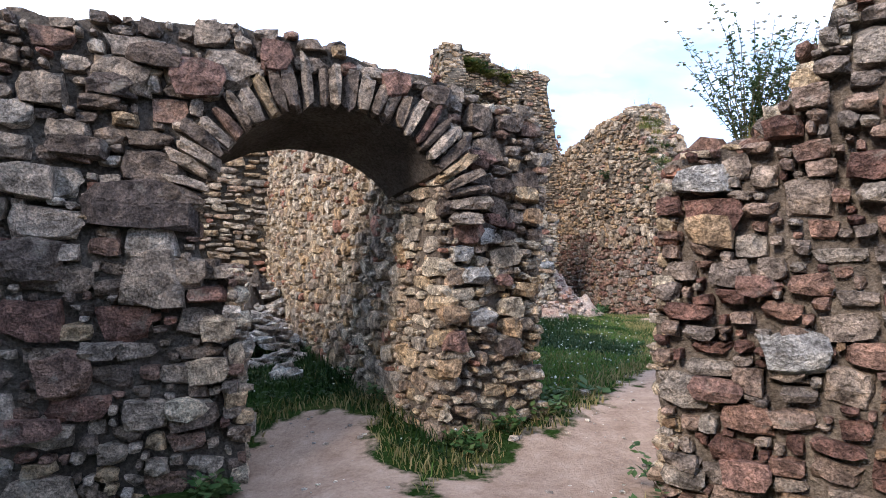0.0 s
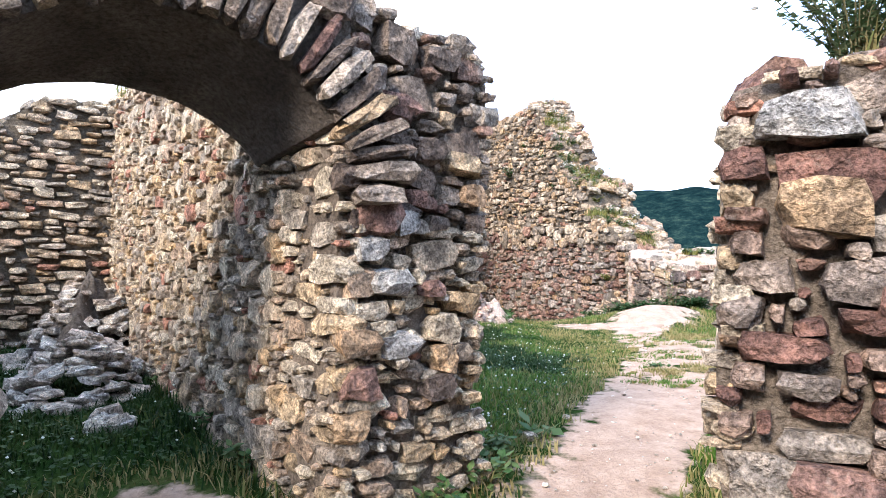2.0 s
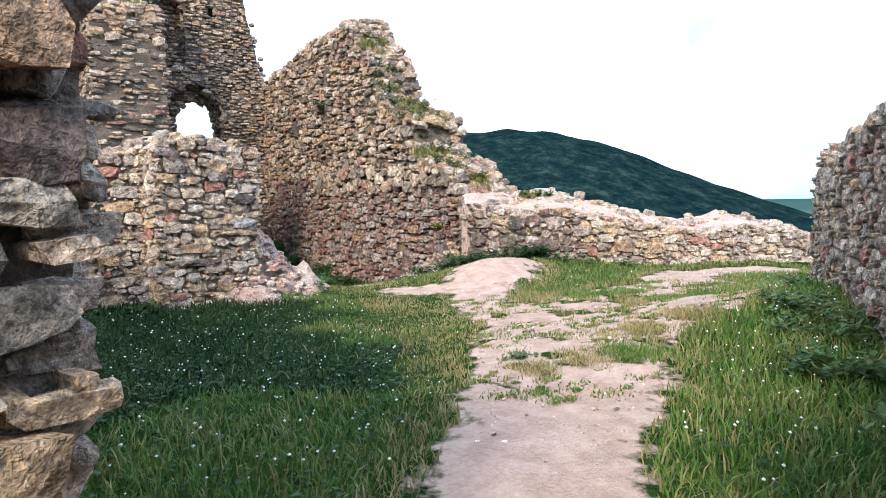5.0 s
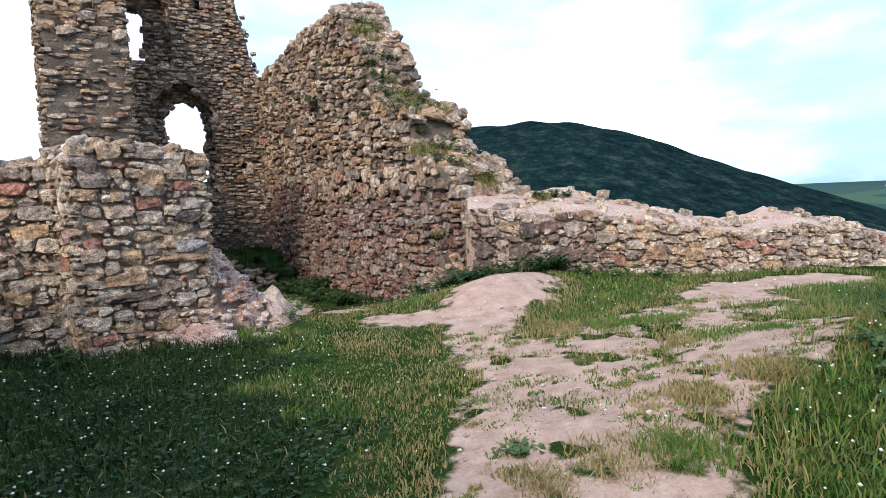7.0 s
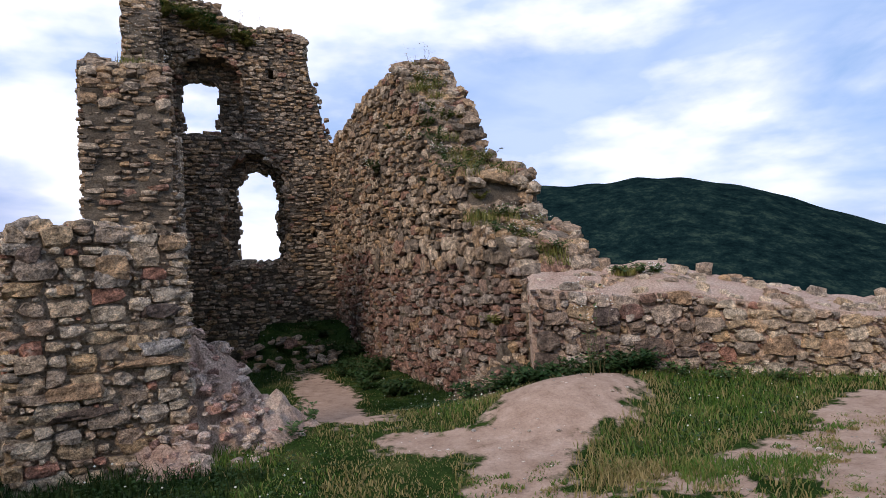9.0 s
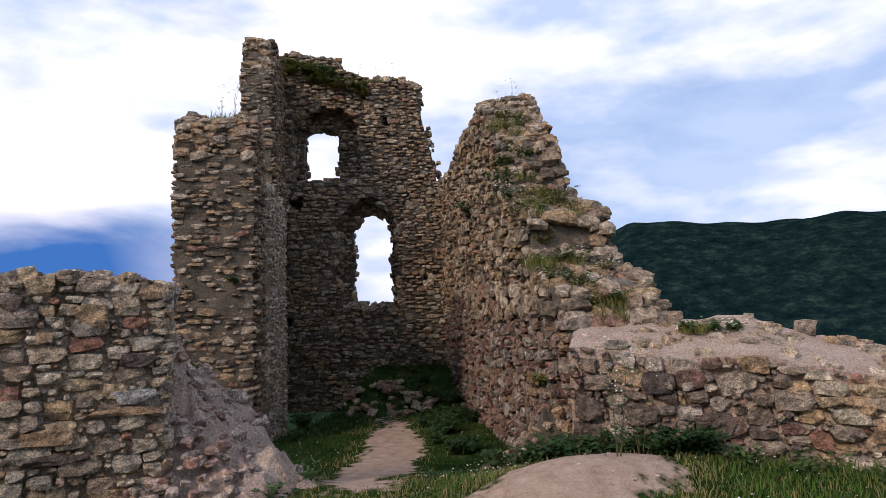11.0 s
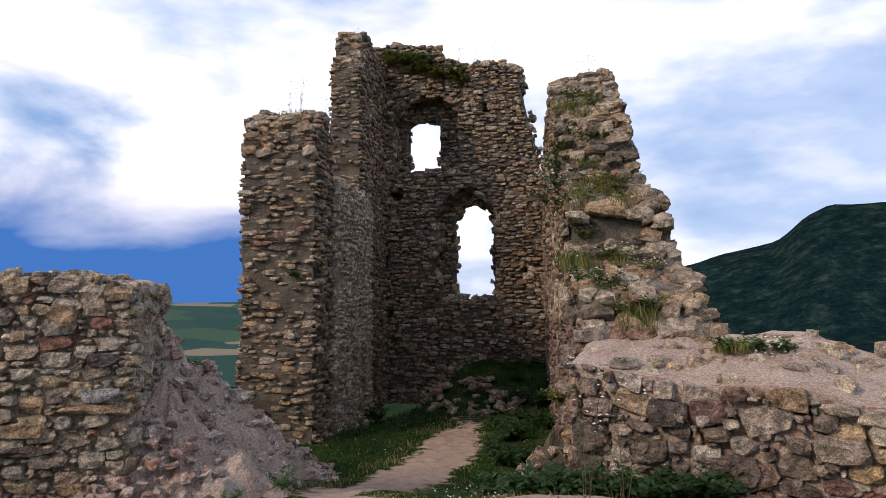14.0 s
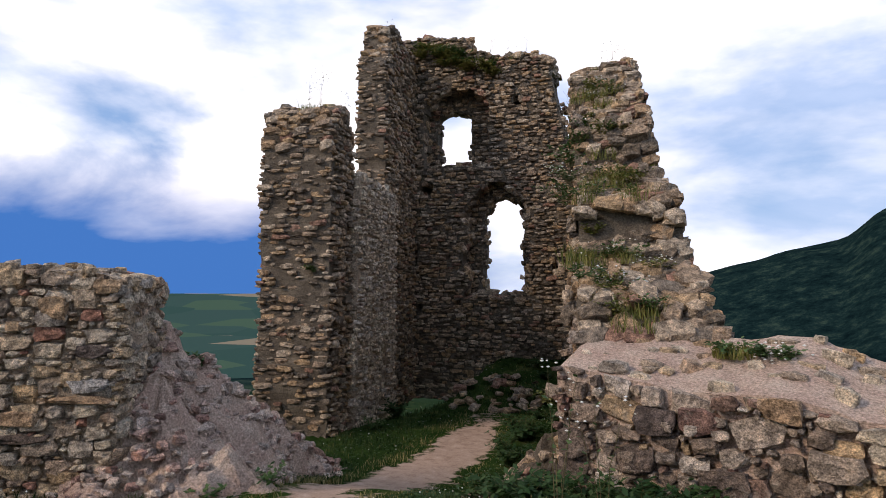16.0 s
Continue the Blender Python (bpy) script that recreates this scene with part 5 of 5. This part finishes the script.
for i, (x, y, z, h) in enumerate([(1.75, 20.9, 6.2, 0.85), (1.45, 21.0, 6.2, 0.7), (2.15, 21.3, 6.1, 0.6), (3.6, 28.9, 10.0, 0.8), (4.3, 28.9, 9.9, 0.75), (4.9, 28.9, 9.8, 0.7), (2.9, 28.9, 10.1, 0.6), (1.0, 26.2, 10.05, 0.6),
                                  (7.9, 22.4, 6.62, 0.75), (8.1, 21.8, 6.68, 0.7), (7.6, 23.4, 6.5, 0.6)]):
    plant("wild_carrot", (x, y, z), h, 0.16, 3, 3, 0.05, 360 + i, "thin dry umbel stalk standing on the wall top", "wildflower", heads=7, leaf=STRAW)
for i, (x, y, z, s, m) in enumerate([(7.55, 20.9, 4.6, 0.5, LEAF), (7.7, 20.2, 3.5, 0.5, LEAF), (7.35, 22.2, 5.2, 0.35, LEAF), (7.2, 23.3, 4.4, 0.4, LEAF), 
                                     (9.64, 15.79, 1.5, 0.3, LEAF), (9.9, 15.7, 1.5, 0.35, LEAF), (10.15, 15.6, 1.48, 0.3, LEAF), (7.7, 16.6, 0.75, 0.35, MOSS), (2.8, 15.95, 1.12, 0.4, LEAF), (7.02, 23.2, 4.3, 0.7, LEAF), (7.62, 18.45, 3.45, 0.85, LEAF), (7.55, 19.1, 4.25, 0.7, LEAF), (7.6, 18.8, 3.9, 0.6, SHRUB), (2.0, 20.4, 2.6, 0.25, LEAF), (-3.8, 3.4, 3.0, 0.35, MOSS), (0.3, 14.4, 2.1, 0.25, LEAF), (0.0, 14.5, 2.1, 0.3, LEAF)]):
    plant("wall_weed", (x, y, z), s * 0.8, s * 0.6, 16, 16, 0.06, 400 + i, "weed rooted in a joint of the ruined wall", "weed", leaf=m, heads=(i % 3 == 0) * 2, droop=0.35, lean=(-0.15, -0.1))
plant("wildflower", (8.05, 14.15, float(lay(8.05, 14.15))), 1.25, 0.22, 4, 8, 0.07, 450, "tall white-flowered stalk beside the earth mound", "wildflower", heads=5)
plant("wildflower", (8.4, 14.5, float(lay(8.4, 14.5))), 1.0, 0.2, 3, 8, 0.07, 451, "tall white-flowered stalk beside the earth mound", "wildflower", heads=4)


# weeds along the broken slope of the tower wall
rng = np.random.default_rng(71)
for i in range(56):
    u = rng.uniform(7.6, 12.5)
    w = rng.uniform(0.1, 1.3)
    z = np.interp(u, SLOPE_U, SLOPE_Z)
    p = tower_right.world(np.float64(u), np.float64(w), np.float64(z + 0.05))
    s = rng.uniform(0.4, 0.75)
    if i % 2:
        plant("wall_weed", tuple(p), s * 0.7, s * 0.6, 14, 14, 0.06, 500 + i, "weed rooted in the broken slope of the tower wall", "weed", leaf=MOSS if i % 4 == 1 else LEAF, heads=2 * (i % 3 == 0), droop=0.35)
    else:
        tuft(tuple(p), s * 0.4, s * 0.5, 90, 540 + i, "grass tuft on the broken slope of the tower wall", MOSS)

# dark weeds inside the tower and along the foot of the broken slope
# the darker leaf colour and dense growth stand in for shade here
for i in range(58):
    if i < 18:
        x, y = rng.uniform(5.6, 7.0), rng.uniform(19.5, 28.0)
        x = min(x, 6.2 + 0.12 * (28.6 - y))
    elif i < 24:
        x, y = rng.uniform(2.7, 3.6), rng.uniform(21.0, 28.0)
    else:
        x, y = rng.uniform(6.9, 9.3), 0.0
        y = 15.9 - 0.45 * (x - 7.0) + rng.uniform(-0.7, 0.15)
    plant("weed", (x, y, float(lay(x, y))), rng.uniform(0.3, 0.65), rng.uniform(0.3, 0.5), 18, 16, 0.085, 600 + i, "weed on the tower floor, coloured darker green for the shade" if i < 24 else "weed at the foot of the crumbled wall, coloured darker for the shade", "weed", droop=0.3, leaf=CLOVER_SHADE)

# weeds on the upper face of the tower end wall, and rough herbs beside the path
for i in range(26):
    x = rng.uniform(0.9, 3.9)
    plant("wall_weed", (x, 28.52, 10.55 - 0.25 * (x - 1.2) - rng.uniform(0, 0.6)), 0.5, 0.45, 16, 16, 0.08, 700 + i, "weed hanging from the top of the tower end wall", "weed", leaf=MOSS if i % 3 else LEAF, droop=0.6, lean=(0, -0.15))
for i in range(12):
    x = rng.uniform(3.6, 8.2)
    y = 0.78 * x + rng.uniform(1.3, 2.3)
    if track(x, y) > 0.25 and wall_gap(np.float64(x), np.float64(y)) > 0.15:
        plant("weed", (x, y, float(lay(x, y))), rng.uniform(0.2, 0.4), 0.3, 18, 14, 0.07, 730 + i, "rough green herb in the grass beside the path", "weed", droop=0.3)
for i in range(5):
    tuft((7.75 + 0.1 * i, 22.5 - 0.2 * i, 6.62), 0.28, 0.26, 260, 760 + i, "yellow-green grass tuft crowning the tower wall", MOSS)


# grassy islands in the trodden earth
for i, (x, y, r, h, m) in enumerate([(7.86, 9.65, 0.45, 0.1, GRASS), (7.5, 9.95, 0.35, 0.09, STRAW), (8.25, 9.5, 0.3, 0.09, GRASS), (6.18, 8.65, 0.3, 0.1, STRAW), (5.0, 8.15, 0.4, 0.12, STRAW), (5.35, 7.95, 0.35, 0.14, GRASS),
                                     (7.7, 11.5, 0.4, 0.12, GRASS), (8.3, 11.2, 0.4, 0.12, GRASS), (7.1, 11.8, 0.35, 0.11, STRAW), (4.4, 8.2, 0.25, 0.1, STRAW), (6.9, 8.55, 0.35, 0.14, STRAW)]):
    for k in range(3):
        tuft((x + 0.28 * r * math.cos(2.1 * k), y + 0.28 * r * math.sin(2.1 * k), float(lay(x, y)) + 0.02), r * 0.8, h, 260, 780 + 3 * i + k, "low island of grass in the trodden earth", m)


# low green mats creeping over the trodden earth
def creeping_mats():
    rng = np.random.default_rng(905)
    x, y = rng.uniform(3.6, 10.5, 900), rng.uniform(7.2, 12.4, 900)
    ok = (track(x, y) < 0.0) & (wall_gap(x, y) > 0.1)
    x, y = x[ok][:330], y[ok][:330]
    size = rng.uniform(0.04, 0.16, len(x)) * rng.choice((0.6, 1.0, 1.5), len(x), p=(0.45, 0.4, 0.15))
    for nm, mat, pick in (("creeping_weed", GRASS, np.arange(len(x)) % 3 > 0), ("dry_creeping_weed", STRAW, np.arange(len(x)) % 3 == 0)):
        k = np.repeat(np.flatnonzero(pick), 46)
        a, q = rng.uniform(0, 6.28, len(k)), np.sqrt(rng.random(len(k)))
        px, py = x[k] + 1.4 * size[k] * q * np.cos(a), y[k] + size[k] * q * np.sin(a)
        P = np.stack((px, py, lay(px, py) - 0.004), 1)
        V, F = blades(P, rng.uniform(0.015, 0.05, len(k)), rng.uniform(0.004, 0.009, len(k)), rng, 1.1)
        tagged(new(nm, fast_mesh(nm, V, F, mat)), "low mats of weed creeping over the trodden earth", "weed", kind="stuff")


creeping_mats()
